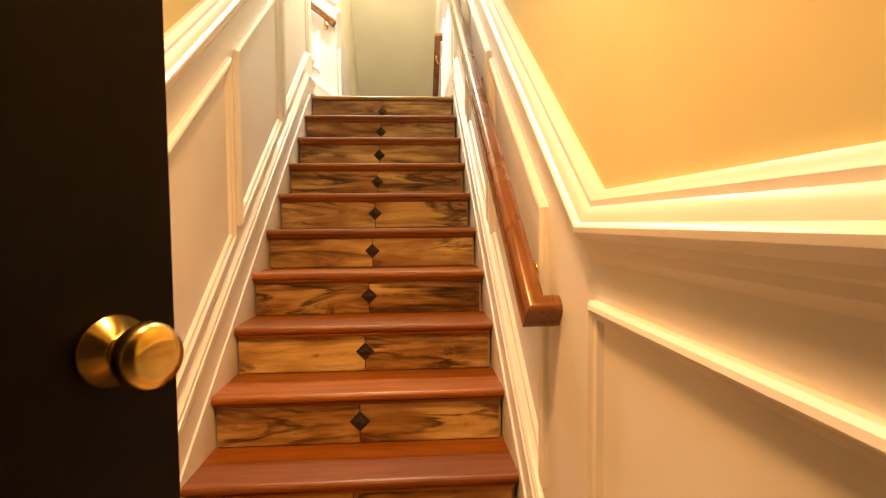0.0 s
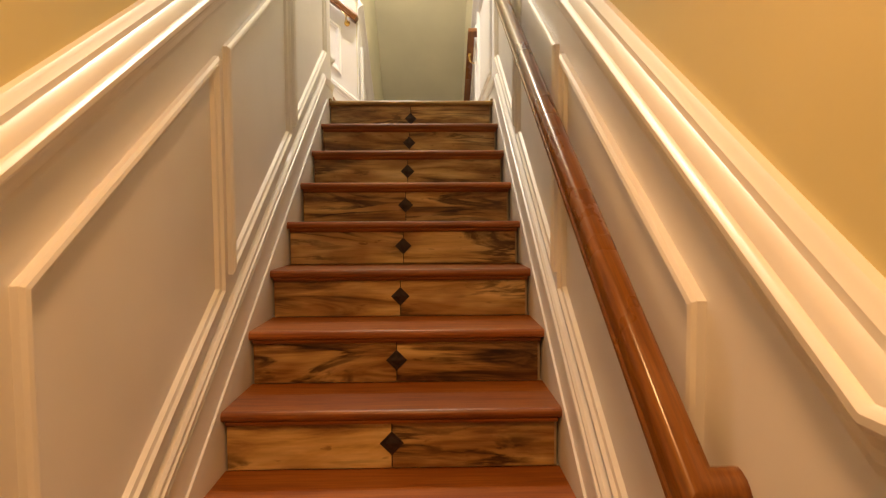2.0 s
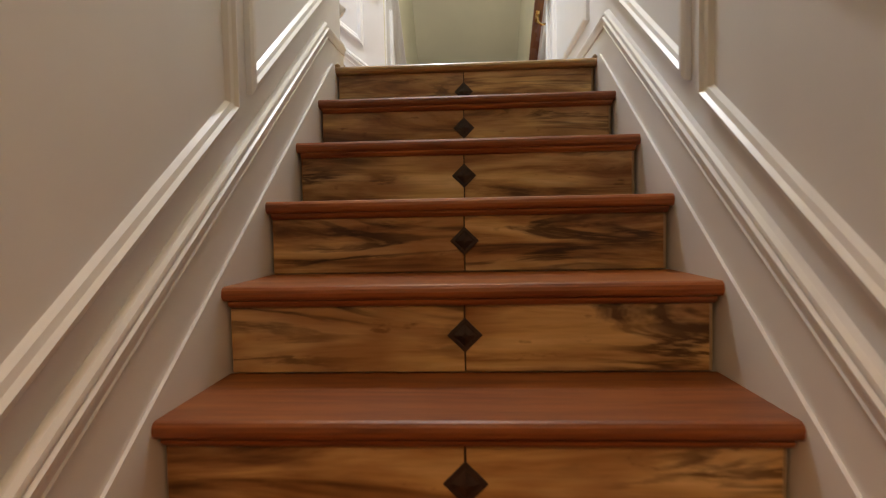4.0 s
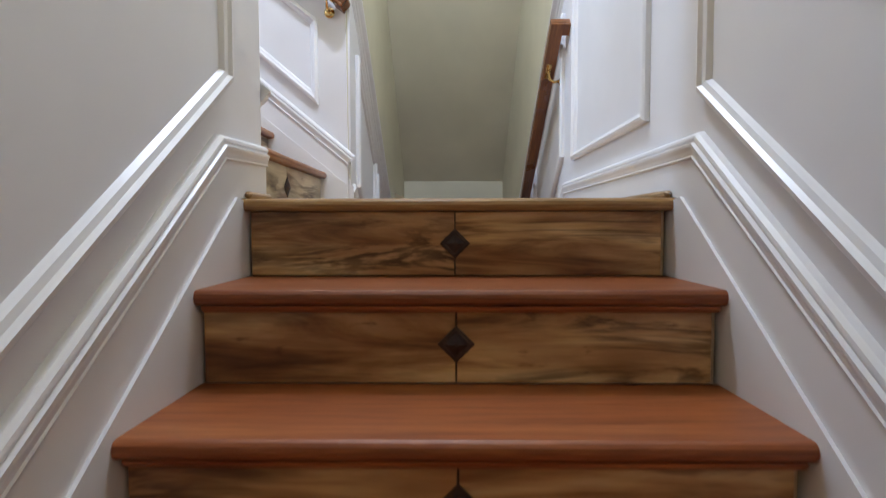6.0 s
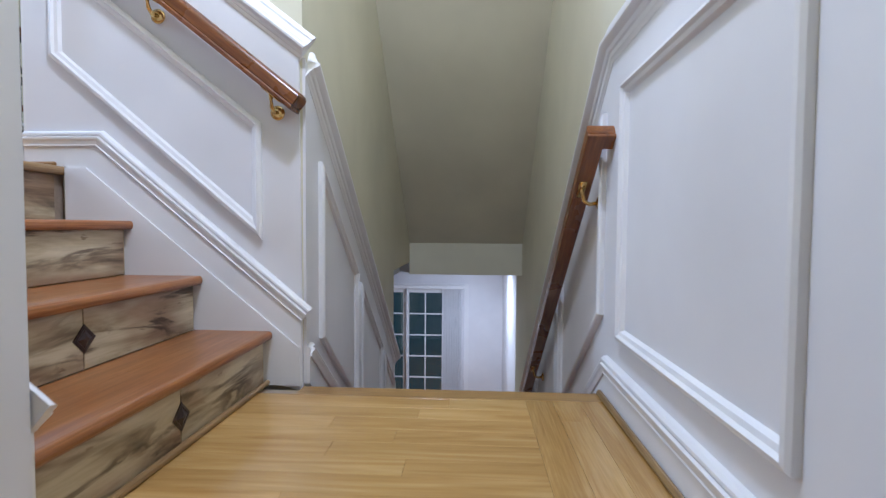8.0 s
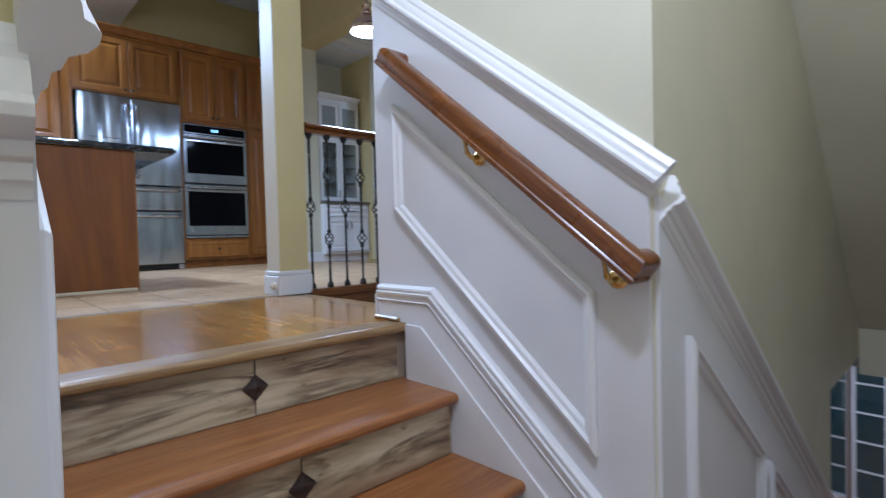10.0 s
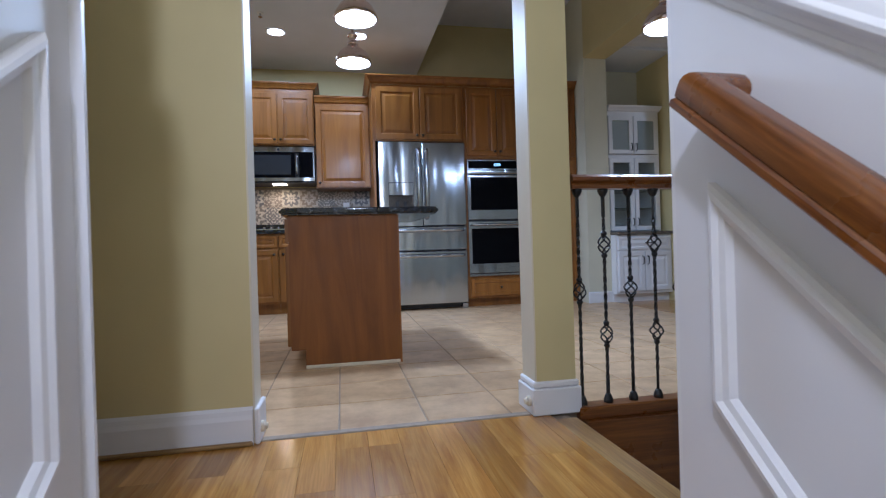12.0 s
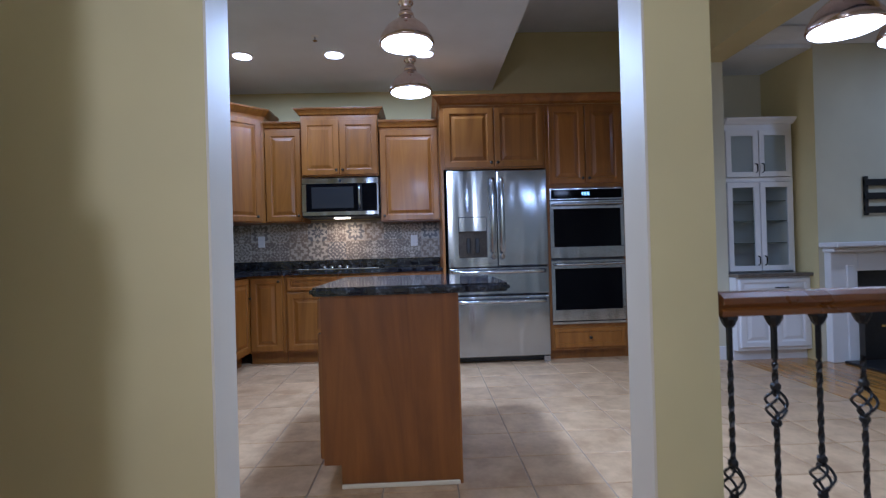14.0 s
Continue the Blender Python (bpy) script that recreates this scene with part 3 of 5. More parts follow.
# the short flight up to the hall
at_n = lambda s, z, n: (-s, YF - n, z)
at_s = lambda s, z, n: (-s, YN + n, z)
up = lambda s, h: RISE * (1 + (s - 0.578) / RUN) + h
base_n = [(0.48, -0.02), (0.56, 0.0), (1.301, TOP - 0.17), (1.301, TOP), (1.45, TOP)]
skirt_n = [(0.48, 0.22), (1.19, TOP + 0.068), (1.45, TOP + 0.068)]
rail_n = [(0.49, up(0.49, 0.974)), (1.45, up(1.45, 0.974))]
pan_n = [[(0.615, 0.495), (1.35, 1.115), (1.35, 1.47), (0.615, 0.885)]]
str_n = [(0.485, 0.0), (0.485, up(0.485, 0.015)), (1.226, TOP - 0.005), (1.301, TOP - 0.005), (1.301, TOP - 0.2), (0.65, -0.0)]
wainscot("wainscot_north", at_n, base_n, skirt_n, rail_n, pan_n, str_n, "white painted panelled wainscot beside the short flight", 0.73)
base_s = [(0.515, -0.02), (0.56, 0.0), (1.301, TOP - 0.17), (1.301, TOP), (1.60, TOP)]
skirt_s = [(0.515, 0.25), (1.19, TOP + 0.068), (1.60, TOP + 0.068)]
rail_s = [(0.515, up(0.515, 1.0)), (1.60, up(1.60, 1.0))]
pan_s = [[(0.62, 0.39), (1.50, 1.07), (1.50, 1.72), (0.62, 1.04)]]
wainscot("wainscot_south", at_s, base_s, skirt_s, rail_s, pan_s, [(0.54, 0.0), (0.54, up(0.54, 0.015)), *str_n[2:]], "white painted panelled wainscot beside the short flight")
# stair going down, west side
at_d = lambda s, z, n: (-0.48 + n, s, z)
base_d = [(YF, 0.0), (3.2, dn(3.2, 0))]
skirt_d = [(YF, 0.095), (3.2, dn(3.2, 0.11))]
rail_d = [(YF, dn(YF, 1.06)), (3.2, dn(3.2, 1.06))]
pan_d = [[(a, dn(a, 0.25)), (b, dn(b, 0.25)), (b, dn(b, 0.90)), (a, dn(a, 0.90))] for a, b in ((1.36, 1.95), (2.03, 2.62), (2.70, 3.12))]
wainscot("wainscot_down", at_d, base_d, skirt_d, rail_d, pan_d, None, "white painted panelled wainscot descending with the far stair")
# ends of the two partition walls
for nm, x0, y0, y1, top in (("wall_end_north", -1.45, YF, YF + 0.12, 2.02), ("wall_end_south", -1.60, YN - 0.12, YN + 0.02, 2.10)):
    bm = bmesh.new()
    box(bm, x0 - 0.010, y0 - 0.010, TOP, x0, y1 + 0.010, top)
    box(bm, x0 - 0.022, y0 - 0.022, TOP, x0 - 0.010, y1 + 0.022, TOP + 0.085)
    structure(nm, bm, WHITE, "white painted end of the partition")
# baseboards of the hall
bm = bmesh.new()
BASEPROF = [(0.0, 0.0), (0.0, 0.016), (0.085, 0.016), (0.10, 0.012), (0.115, 0.010), (0.125, 0.0)]
mould(bm, [(-2.0, TOP), (0.31, TOP)], BASEPROF, lambda s, z, n: (KX + n, s, z))
structure("baseboard", bm, WHITE, "white painted baseboard")
bm = bmesh.new()
box(bm, KX - 0.135, 0.316, TOP, KX + 0.016, 0.332, TOP + 0.12, 0.004)
structure("baseboard", bm, WHITE, "white painted baseboard")
bm = bmesh.new()
box(bm, KX - 0.15, 1.298, TOP, KX + 0.016, 1.492, TOP + 0.10, 0.004)
box(bm, KX - 0.145, 1.304, TOP + 0.10, KX + 0.010, 1.486, TOP + 0.125, 0.006)
structure("baseboard", bm, WHITE, "white painted baseboard round the post")
# shoe mouldings of the landing
for nm, (x0, y0, x1, y1) in (("trim", (XL + 0.022, 0.02, XL + 0.04, YN)), ("trim", (XR - 0.04, 0.02, XR - 0.022, 1.18))):
    structure(nm, boxed(x0, y0, 0.0, x1, y1, 0.018, bevel=0.006), NOSE_Y, "oak shoe moulding")
structure("trim", boxed(-0.604, YN + 0.01, 0.0, -0.588, YF - 0.01, 0.018, bevel=0.005), NOSE_Y, "oak shoe moulding")
structure("trim", boxed(-1.465, YF - 0.036, TOP, -1.33, YF - 0.022, TOP + 0.016, bevel=0.005), NOSE_X, "oak shoe moulding")
structure("trim", boxed(KX + 0.016, -2.0, TOP, KX + 0.03, 0.31, TOP + 0.016, bevel=0.005), NOSE_Y, "oak shoe moulding")

# ---------------------------------------------------------------- stairs


def nose_profile(depth, thick=0.03):
    """Section of a tread, nose at 0, bullnosed."""
    pts = [(depth, 0.0), (depth, -thick)]
    pts += [(0.010, -thick)]
    for k in range(7):
        a = math.pi * (1.5 - k / 6.0)
        pts.append((0.012 + 0.012 * math.cos(a), -thick / 2 + thick / 2 * math.sin(a)))
    return pts


def tread_meshes(name, width, depth, mat, along, split=0.16):
    """Two boards edge to edge, the front one bullnosed; nose towards -y (along x) or towards +x (along y)."""
    fn = (lambda s, h, n: (n, s, h)) if along == "x" else (lambda s, h, n: (-s, n, h))
    front = finish(prism(bmesh.new(), nose_profile(split), fn, -width / 2, width / 2), name, mat)
    back_board = [(split + 0.0005, 0.0), (depth, 0.0), (depth, -0.03), (split + 0.0005, -0.03)]
    return front, finish(prism(bmesh.new(), back_board, fn, -width / 2, width / 2), name, mat)


def riser_meshes(width, height, along, mat):
    half = width / 2
    gap = 0.0018
    out = []
    for sgn in (-1, 1):
        bm = bmesh.new()
        a, b = sorted((sgn * gap, sgn * half))
        if along == "x":
            box(bm, a, -0.007, -height / 2, b, 0, height / 2, 0.0012)
        else:
            box(bm, 0, a, -height / 2, 0.007, b, height / 2, 0.0012)
        out.append(finish(bm, "riser_tile", mat))
    bm = bmesh.new()
    if along == "x":
        box(bm, -0.0017, -0.004, -height / 2, 0.0017, 0, height / 2)
    else:
        box(bm, 0, -0.0017, -height / 2, 0.004, 0.0017, height / 2)
    out.append(finish(bm, "seam", SEAM))
    bm = bmesh.new()
    r = 0.036
    ring = []
    for k, n in ((r, 0.0065), (r, 0.0095), (r * 0.72, 0.0105), (r * 0.66, 0.0095), (0.006, 0.015)):
        q = []
        for u, v in ((k, 0), (0, k), (-k, 0), (0, -k)):
            q.append(bm.verts.new((u, -n, v) if along == "x" else (n, u, v)))
        ring.append(q)
    for a, b in zip(ring, ring[1:]):
        for i in range(4):
            j = (i + 1) % 4
            bm.faces.new((a[i], a[j], b[j], b[i]))
    bm.faces.new(ring[-1])
    out.append(finish(bm, "diamond_inset", BRONZE))
    return out


TL, TR = -0.492, 0.517
mid = (TL + TR) / 2
flight = thing("staircase", (mid, -2.4, LOW), "red-brown oak stairs with wood-look tiled risers and dark diamond insets", "staircase")
tm = tread_meshes("tread", TR - TL, RUN + 0.03, TREAD, "x")
riser_set = riser_meshes(TR - TL - 0.035, RISE - 0.034, "x", TILEWOOD_X)
cove = [(0.030, -0.0305), (0.014, -0.0305), (0.0155, -0.036), (0.020, -0.041), (0.0245, -0.044), (0.0325, -0.0455), (0.0325, -0.0305)]
cove_me = finish(prism(bmesh.new(), cove, lambda s, h, n: (n, s, h), -(TR - TL) / 2 + 0.016, (TR - TL) / 2 - 0.016), "cove_moulding", TREAD)
for i in range(0, STEPS):
    y, z = -RUN * i, -RISE * i
    if i:
        for board in tm:
            piece("tread", board, flight, (mid, y, z))
    rz = z - 0.03 - (RISE - 0.034) / 2 - 0.001
    if i:
        piece("cove_moulding", cove_me, flight, (mid, y - 0.0075, z))
    back = part("riser", boxed(TL + 0.014, y + 0.033, z - RISE + 0.001, TR - 0.014, y + 0.05, z - 0.0305), RISER_SHADE, flight)
    for me in riser_set:
        piece(me.name, me, back, (mid - 0.005, y + 0.033, rz), 0.0)
box_under = bmesh.new()
prism(box_under, [(-2.36, LOW), (0.04, -0.19), (0.04, -0.4), (-2.1, LOW)], lambda s, h, n: (n, s, h), XL + 0.03, XR - 0.03)
part("carriage", box_under, WHITE_FLAT, flight)
# landing edge
part("landing_nosing", prism(bmesh.new(), nose_profile(0.10), lambda s, h, n: (n, s, h), TL, TR), NOSE_X, flight, "yellow oak landing nosing")

upper = thing("staircase", (-0.6, 0.71, 0.0), "short flight of four orange oak steps with spalted tile risers", "staircase")
tm2 = tread_meshes("tread", YF - YN - 0.05, RUN + 0.03, TREAD_Y, "y")
riser_set = riser_meshes(YF - YN - 0.085, RISE - 0.034, "y", TILEWOOD_Y)
for i in range(1, 5):
    x, z = -0.578 - RUN * (i - 1), RISE * i
    if i < 4:
        for board in tm2:
            piece("tread", board, upper, (x, (YF + YN) / 2, z))
    back = part("riser", boxed(x - 0.05, YN + 0.03, z - RISE + 0.001, x - 0.033, YF - 0.03, z - 0.0305), RISER_SHADE, upper)
    for me in riser_set:
        piece(me.name, me, back, (x - 0.033, (YF + YN) / 2, z - 0.03 - (RISE - 0.034) / 2 - 0.001), 0.0)
part("floor_nosing", prism(bmesh.new(), nose_profile(0.10), lambda s, h, n: (-1.301 - s, n, TOP + h), YN + 0.022, YF - 0.022), NOSE_Y, upper, "pale oak floor nosing")
part("carriage", prism(bmesh.new(), [(0.64, -0.05), (1.33, TOP - 0.22), (1.33, -0.05)], lambda s, h, n: (-s, n, h), YN + 0.03, YF - 0.03), WHITE_FLAT, upper)

lower = thing("staircase", (0.03, 1.2, LR), "oak stairs going down to the lower room", "staircase")
dm_mesh = finish(prism(bmesh.new(), nose_profile(RUN + 0.03), lambda s, h, n: (n, -s, h), -0.49, 0.49), "tread", TREAD)
for i in range(1, 14):
    piece("tread", dm_mesh, lower, (0.03, 1.2 + RUN * (i + 0), -RISE * i))
    part("riser", boxed(-0.46, 1.2 + RUN * (i - 1) - 0.04, -RISE * i - 0.001, 0.52, 1.2 + RUN * (i - 1) - 0.025, -RISE * (i - 1) - 0.031), WHITE_FLAT, lower)
part("landing_nosing", prism(bmesh.new(), nose_profile(0.09), lambda s, h, n: (n, 1.2 - s, h), -0.47, 0.52), NOSE_X, lower)

side = thing("staircase", (-1.95, 1.45, TOP - 1.6), "dark oak stairs going down beside the iron railing", "staircase")
part("floor_nosing", prism(bmesh.new(), nose_profile(0.09), lambda s, h, n: (n, 1.455 - s, TOP + h), KX + 0.06, -1.51), NOSE_X, side, "pale oak floor nosing")
sm = finish(prism(bmesh.new(), nose_profile(RUN + 0.03), lambda s, h, n: (n, -s, h), -0.43, 0.43), "tread", RAIL_X)
for i in range(1, 8):
    piece("tread", sm, side, (-1.93, 1.455 + RUN * i, TOP - RISE * i))
    part("riser", boxed(-2.36, 1.455 + RUN * (i - 1) - 0.04, TOP - RISE * i, -1.5, 1.455 + RUN * (i - 1) - 0.025, TOP - RISE * (i - 1) - 0.031), RAIL_X, side)
part("fascia", boxed(-2.44, 1.50, TOP - 1.6, -2.39, 3.75, TOP - 0.03), RAIL_Y, side, "dark stained oak fascia below the railing")

# ---------------------------------------------------------------- handrails
def loaf(w=0.028, h=0.031):
    """Section of a moulded handrail: rounded top, fluted sides, narrow flat foot; (height, sideways)."""
    half = [(-h, 0.0), (-h, w * 0.92), (-h * 0.92, w), (-h * 0.64, w), (-h * 0.55, w * 0.90), (-h * 0.49, w * 0.85), (-h * 0.42, w * 0.92), (0.0, w * 0.95), (h * 0.35, w * 0.95),
            (h * 0.60, w * 0.88), (h * 0.80, w * 0.72), (h * 0.93, w * 0.45), (h, 0.0)]
    return half[:-1] + [(half[-1][0], 0.0)] + [(a, -b) for a, b in half[-2:0:-1]]


def handrail(name, at, p0, p1, mat, label, brackets):
    """An oak rail that follows the slope, mitred and returned to the wall at both ends, on brass brackets."""
    root = thing(name, at(p0[0], p0[1], 0.04), label, "handrail")
    off = 0.068
    prof = loaf()
    d = (Vector(p1) - Vector(p0)).normalized()
    u = Vector((-d.y, d.x))
    bm = bmesh.new()
    rings = []
    for p, base, kd, kw in ((p0, 0.010, -1, 0), (p0, off, -1, 1), (p1, off, 1, 1), (p1, 0.010, 1, 0)):
        ring = []
        for hh, nn in prof:
            q = Vector(p) + u * hh + d * (kd * nn)
            ring.append(bm.verts.new(at(q.x, q.y, base + kw * nn)))
        rings.append(ring)
    k = len(prof)
    for a, b in zip(rings, rings[1:]):
        for q in range(k):
            bm.faces.new((a[q], a[(q + 1) % k], b[(q + 1) % k], b[q]))
    bm.faces.new(rings[0])
    bm.faces.new(rings[-1][::-1])
    rail_ob = part("rail", bm, mat, root)
    for poly in rail_ob.data.polygons:
        poly.use_smooth = len(poly.vertices) == 4
    rail_ob.data.set_sharp_from_angle(angle=radians(38))
    for s in brackets:
        f = (s - p0[0]) / (p1[0] - p0[0])
        z = p0[1] + (p1[1] - p0[1]) * f
        bm = bmesh.new()
        c = at(s, z - 0.088, 0.012)
        rings = []
        for n, r in ((0.010, 0.024), (0.016, 0.024), (0.019, 0.017), (0.022, 0.010)):
            ring = [bm.verts.new(at(s + r * math.cos(k * math.pi / 8), z - 0.088 + r * math.sin(k * math.pi / 8), n)) for k in range(16)]
            rings.append(ring)
        for a, b in zip(rings, rings[1:]):
            for k in range(16):
                bm.faces.new((a[k], a[(k + 1) % 16], b[(k + 1) % 16], b[k]))
        bm.faces.new(rings[-1])
        bm.faces.new(rings[0])
        pts = [at(s, z - 0.088, 0.02), at(s, z - 0.092, 0.045), at(s, z - 0.08, 0.064), at(s, z - 0.045, 0.072), at(s, z - 0.03, 0.072)]
        tube(bm, pts, 0.007)
        sl = (p1[1] - p0[1]) / (p1[0] - p0[0])
        prism(bm, [(s - 0.03, z - 0.03 * sl - 0.044), (s + 0.03, z + 0.03 * sl - 0.044), (s + 0.03, z + 0.03 * sl - 0.036), (s - 0.03, z - 0.03 * sl - 0.036)], at, 0.06, 0.085)
        part("bracket", bm, BRASS, root, "polished brass bracket", smooth=True)
    return root


handrail("handrail", at_r, (-2.505, -2.505 * SL + 0.822), (-0.10, -0.10 * SL + 0.84), RAIL_UP, "dark oak handrail with mitred returns on brass brackets", (-2.3, -1.3, -0.3))
handrail("handrail", at_r, (1.15, dn(1.15, 0.79)), (4.3, dn(4.3, 0.81)), RAIL_DOWN, "dark oak handrail going down on brass brackets", (1.30, 2.6, 3.9))
handrail("handrail", at_n, (0.495, 0.955), (1.302, 1.595), RAIL_SIDE, "dark oak handrail going up on brass brackets", (0.56, 0.97))

# ---------------------------------------------------------------- railing with iron balusters
RX = KX - 0.02
railing = thing("railing", (RX, 1.5, TOP), "dark oak rail on twisted black iron balusters with basket knots", "railing")
at_rail = lambda s, z, n: (RX - 0.035 + n, s, z)
prof = [(0.0, 0.010), (0.0, 0.060), (0.014, 0.064), (0.020, 0.058), (0.030, 0.070), (0.044, 0.068), (0.054, 0.052), (0.057, 0.035), (0.054, 0.018), (0.044, 0.002), (0.030, 0.0), (0.020, 0.012), (0.014, 0.006)]
part("top_rail", mould(bmesh.new(), [(1.482, TOP + 0.848), (3.62, TOP + 0.848)], prof, at_rail), RAIL_Y, railing)
part("bottom_rail", boxed(RX - 0.035, 1.482, TOP - 0.03, RX + 0.04, 3.62, TOP + 0.018, bevel=0.005), RAIL_Y, railing)


def baluster_mesh(knots):
    bm = bmesh.new()
    z0, z1, r = 0.018, 0.848, 0.0057
    rings = []
    k = 70
    for i in range(k + 1):
        z = z0 + (z1 - z0) * i / k
        twist = 0.0 if (z < 0.12 or z > 0.74) else (z - 0.12) * 46
        ring = []
        for q in range(4):
            a = twist + math.pi / 4 + q * math.pi / 2
            ring.append(bm.verts.new((r * 1.25 * math.cos(a), r * 1.25 * math.sin(a), z)))
        rings.append(ring)
    gaps = [(c - 0.028, c + 0.028) for c in knots]
    for a, b in zip(rings, rings[1:]):
        zc = (a[0].co.z + b[0].co.z) / 2
        if any(g0 < zc < g1 for g0, g1 in gaps):
            continue
        for q in range(4):
            bm.faces.new((a[q], a[(q + 1) % 4], b[(q + 1) % 4], b[q]))
    for c in knots:
        for q in range(4):
            pts = []
            for j in range(11):
                f = j / 10
                a = q * math.pi / 2 + f * math.pi
                rr = 0.004 + 0.021 * math.sin(math.pi * f)
                pts.append((rr * math.cos(a), rr * math.sin(a), c - 0.036 + 0.072 * f))
            tube(bm, pts, 0.0035, 5)
        for e in (-0.043, 0.043):
            lathe(bm, [(0.008, c + e - 0.009), (0.0115, c + e - 0.004), (0.0115, c + e + 0.004), (0.008, c + e + 0.009)], (0, 0, 0), "z", 10)
    lathe(bm, [(0.018, z0), (0.018, z0 + 0.012), (0.012, z0 + 0.03), (0.008, z0 + 0.034)], (0, 0, 0), "z", 10)
    lathe(bm, [(0.008, z1 - 0.03), (0.013, z1 - 0.024), (0.02, z1 - 0.008), (0.02, z1)], (0, 0, 0), "z", 10)
    return finish(bm, "baluster", IRON)


SINGLE, DOUBLE = baluster_mesh((0.455,)), baluster_mesh((0.282, 0.632))
for i in range(20):
    piece("baluster", SINGLE if i % 2 == 0 else DOUBLE, railing, (RX, 1.512 + 0.1085 * i, TOP), 0.3 * i)
bm = bmesh.new()


def newel(bm, x, y, z0, h, k=1.0):
    """A turned post; k scales its girth."""
    w = 0.045 * k
    box(bm, x - w, y - w, z0, x + w, y + w, z0 + h * 0.42, 0.006)
    lathe(bm, [(rr * k, zz) for rr, zz in [(0.04, z0 + h * 0.42), (0.028, z0 + h * 0.45), (0.038, z0 + h * 0.5), (0.030, z0 + h * 0.6), (0.026, z0 + h * 0.72), (0.036, z0 + h * 0.75), (0.03, z0 + h * 0.78)]], (x, y, 0), "z", 16)
    box(bm, x - w, y - w, z0 + h * 0.78, x + w, y + w, z0 + h * 0.95, 0.006)
    lathe(bm, [(rr * k, zz) for rr, zz in [(0.055, z0 + h * 0.95), (0.055, z0 + h * 0.965), (0.02, z0 + h * 0.97), (0.045, z0 + h), (0.03, z0 + h * 1.03), (0.005, z0 + h * 1.035)]], (x, y, 0), "z", 16)
    return bm


part("newel_post", newel(bm, RX, 3.66, TOP, 1.0), RAIL_Y, railing, "turned oak newel post")

# ---------------------------------------------------------------- floors of planks and tiles
rnd = random.Random(4)


def planks(parent, x0, x1, y0, y1, z, width, along, mat, lengths):
    """Boards along one axis in staggered rows; boards of one length share a mesh."""
    cache = {}
    a0, a1, b0, b1 = (x0, x1, y0, y1) if along == "x" else (y0, y1, x0, x1)
    b = b0
    while b < b1 - 0.01:
        w = round(min(width, b1 - b), 3)
        a = a0
        first = rnd.choice(lengths) * rnd.choice((0.4, 0.7, 1.0))
        while a < a1 - 0.005:
            l = round(min(first if a == a0 else rnd.choice(lengths), a1 - a), 3)
            if a1 - a - l < 0.12:
                l = round(a1 - a, 3)
            key = (l, w)
            if key not in cache:
                bm = bmesh.new()
                if along == "x":
                    box(bm, 0.0002, 0.0002, -0.012, l - 0.0002, w - 0.0002, 0.0, 0.0005)
                else:
                    box(bm, 0.0002, 0.0002, -0.012, w - 0.0002, l - 0.0002, 0.0, 0.0005)
                cache[key] = finish(bm, "plank", mat)
            where = (a, b, z) if along == "x" else (b, a, z)
            piece("plank", cache[key], parent, where)
            a += l
        b += width


floor_landing = thing("floor_landing", (0, 0.6, 0), "glossy golden oak landing floor", "floor", kind="structure")
planks(floor_landing, XL - 0.085, 0.265, 0.10, 1.11, 0.0, 0.083, "x", LAND_X, (0.5, 0.78, 0.9))
planks(floor_landing, 0.265, XR - 0.02, 0.10, 1.11, 0.0, 0.083, "y", LAND_Y, (0.6, 1.01))
floor_hall = thing("floor_hall", (-1.9, 0.6, TOP), "glossy golden oak hall floor", "floor", kind="structure")
planks(floor_hall, KX - 0.008, -1.40, YN, 1.365, TOP, 0.104, "x", OAK_X, (0.35, 0.6, 0.85))
planks(floor_hall, KX - 0.008, -1.60, -1.99, YN, TOP, 0.104, "x", OAK_X, (0.35, 0.68))
floor_family = thing("floor_family", (-4, 5, TOP), "brown oak family room floor", "floor", kind="structure")
planks(floor_family, -6.4, KX, 3.49, 5.6, TOP, 0.13, "x", OAK_X, (0.9, 1.2, 1.6))
slab("floor_family_far", OAK_X, -6.4, 5.6, TOP - 0.012, -2.3, 7.0, TOP)
structure("trim", boxed(KX - 0.045, 0.332, TOP - 0.006, KX - 0.008, 1.298, TOP + 0.004, bevel=0.003), GROUT, "stone threshold strip")
floor_kitchen = thing("floor_kitchen", (-4.5, 0.8, TOP), "beige stone-look ceramic tile floor", "floor", kind="structure")
T = 0.322
bm = boxed(-T / 2 + 0.003, -T / 2 + 0.003, -0.008, T / 2 - 0.003, T / 2 - 0.003, 0.0, 0.002)
tile_me = finish(bm, "floor_tile", FLOORTILE)
for i in range(13):
    for j in range(17):
        x, y = KX - 0.045 - T / 2 - i * T, 0.59 - 6.5 * T + j * T
        if y < 3.65 - T / 2 + 0.1 and x > BACK:
            piece("floor_tile", tile_me, floor_kitchen, (x, y, TOP))

# ---------------------------------------------------------------- kitchen cabinets
at_back = lambda xf: (lambda a, b, n: (xf + n, a, b))


def knob(parent, x, y, z, axis="x", sgn=1, r=0.014):
    prof = [(0.006, 0.0), (0.005, 0.012 * sgn), (r, 0.018 * sgn), (r, 0.024 * sgn), (r * 0.5, 0.029 * sgn)]
    c = (x, y, z)
    part("knob", lathe(bmesh.new(), prof, c, axis, 12), NICKEL, parent, "dark metal knob", smooth=True)


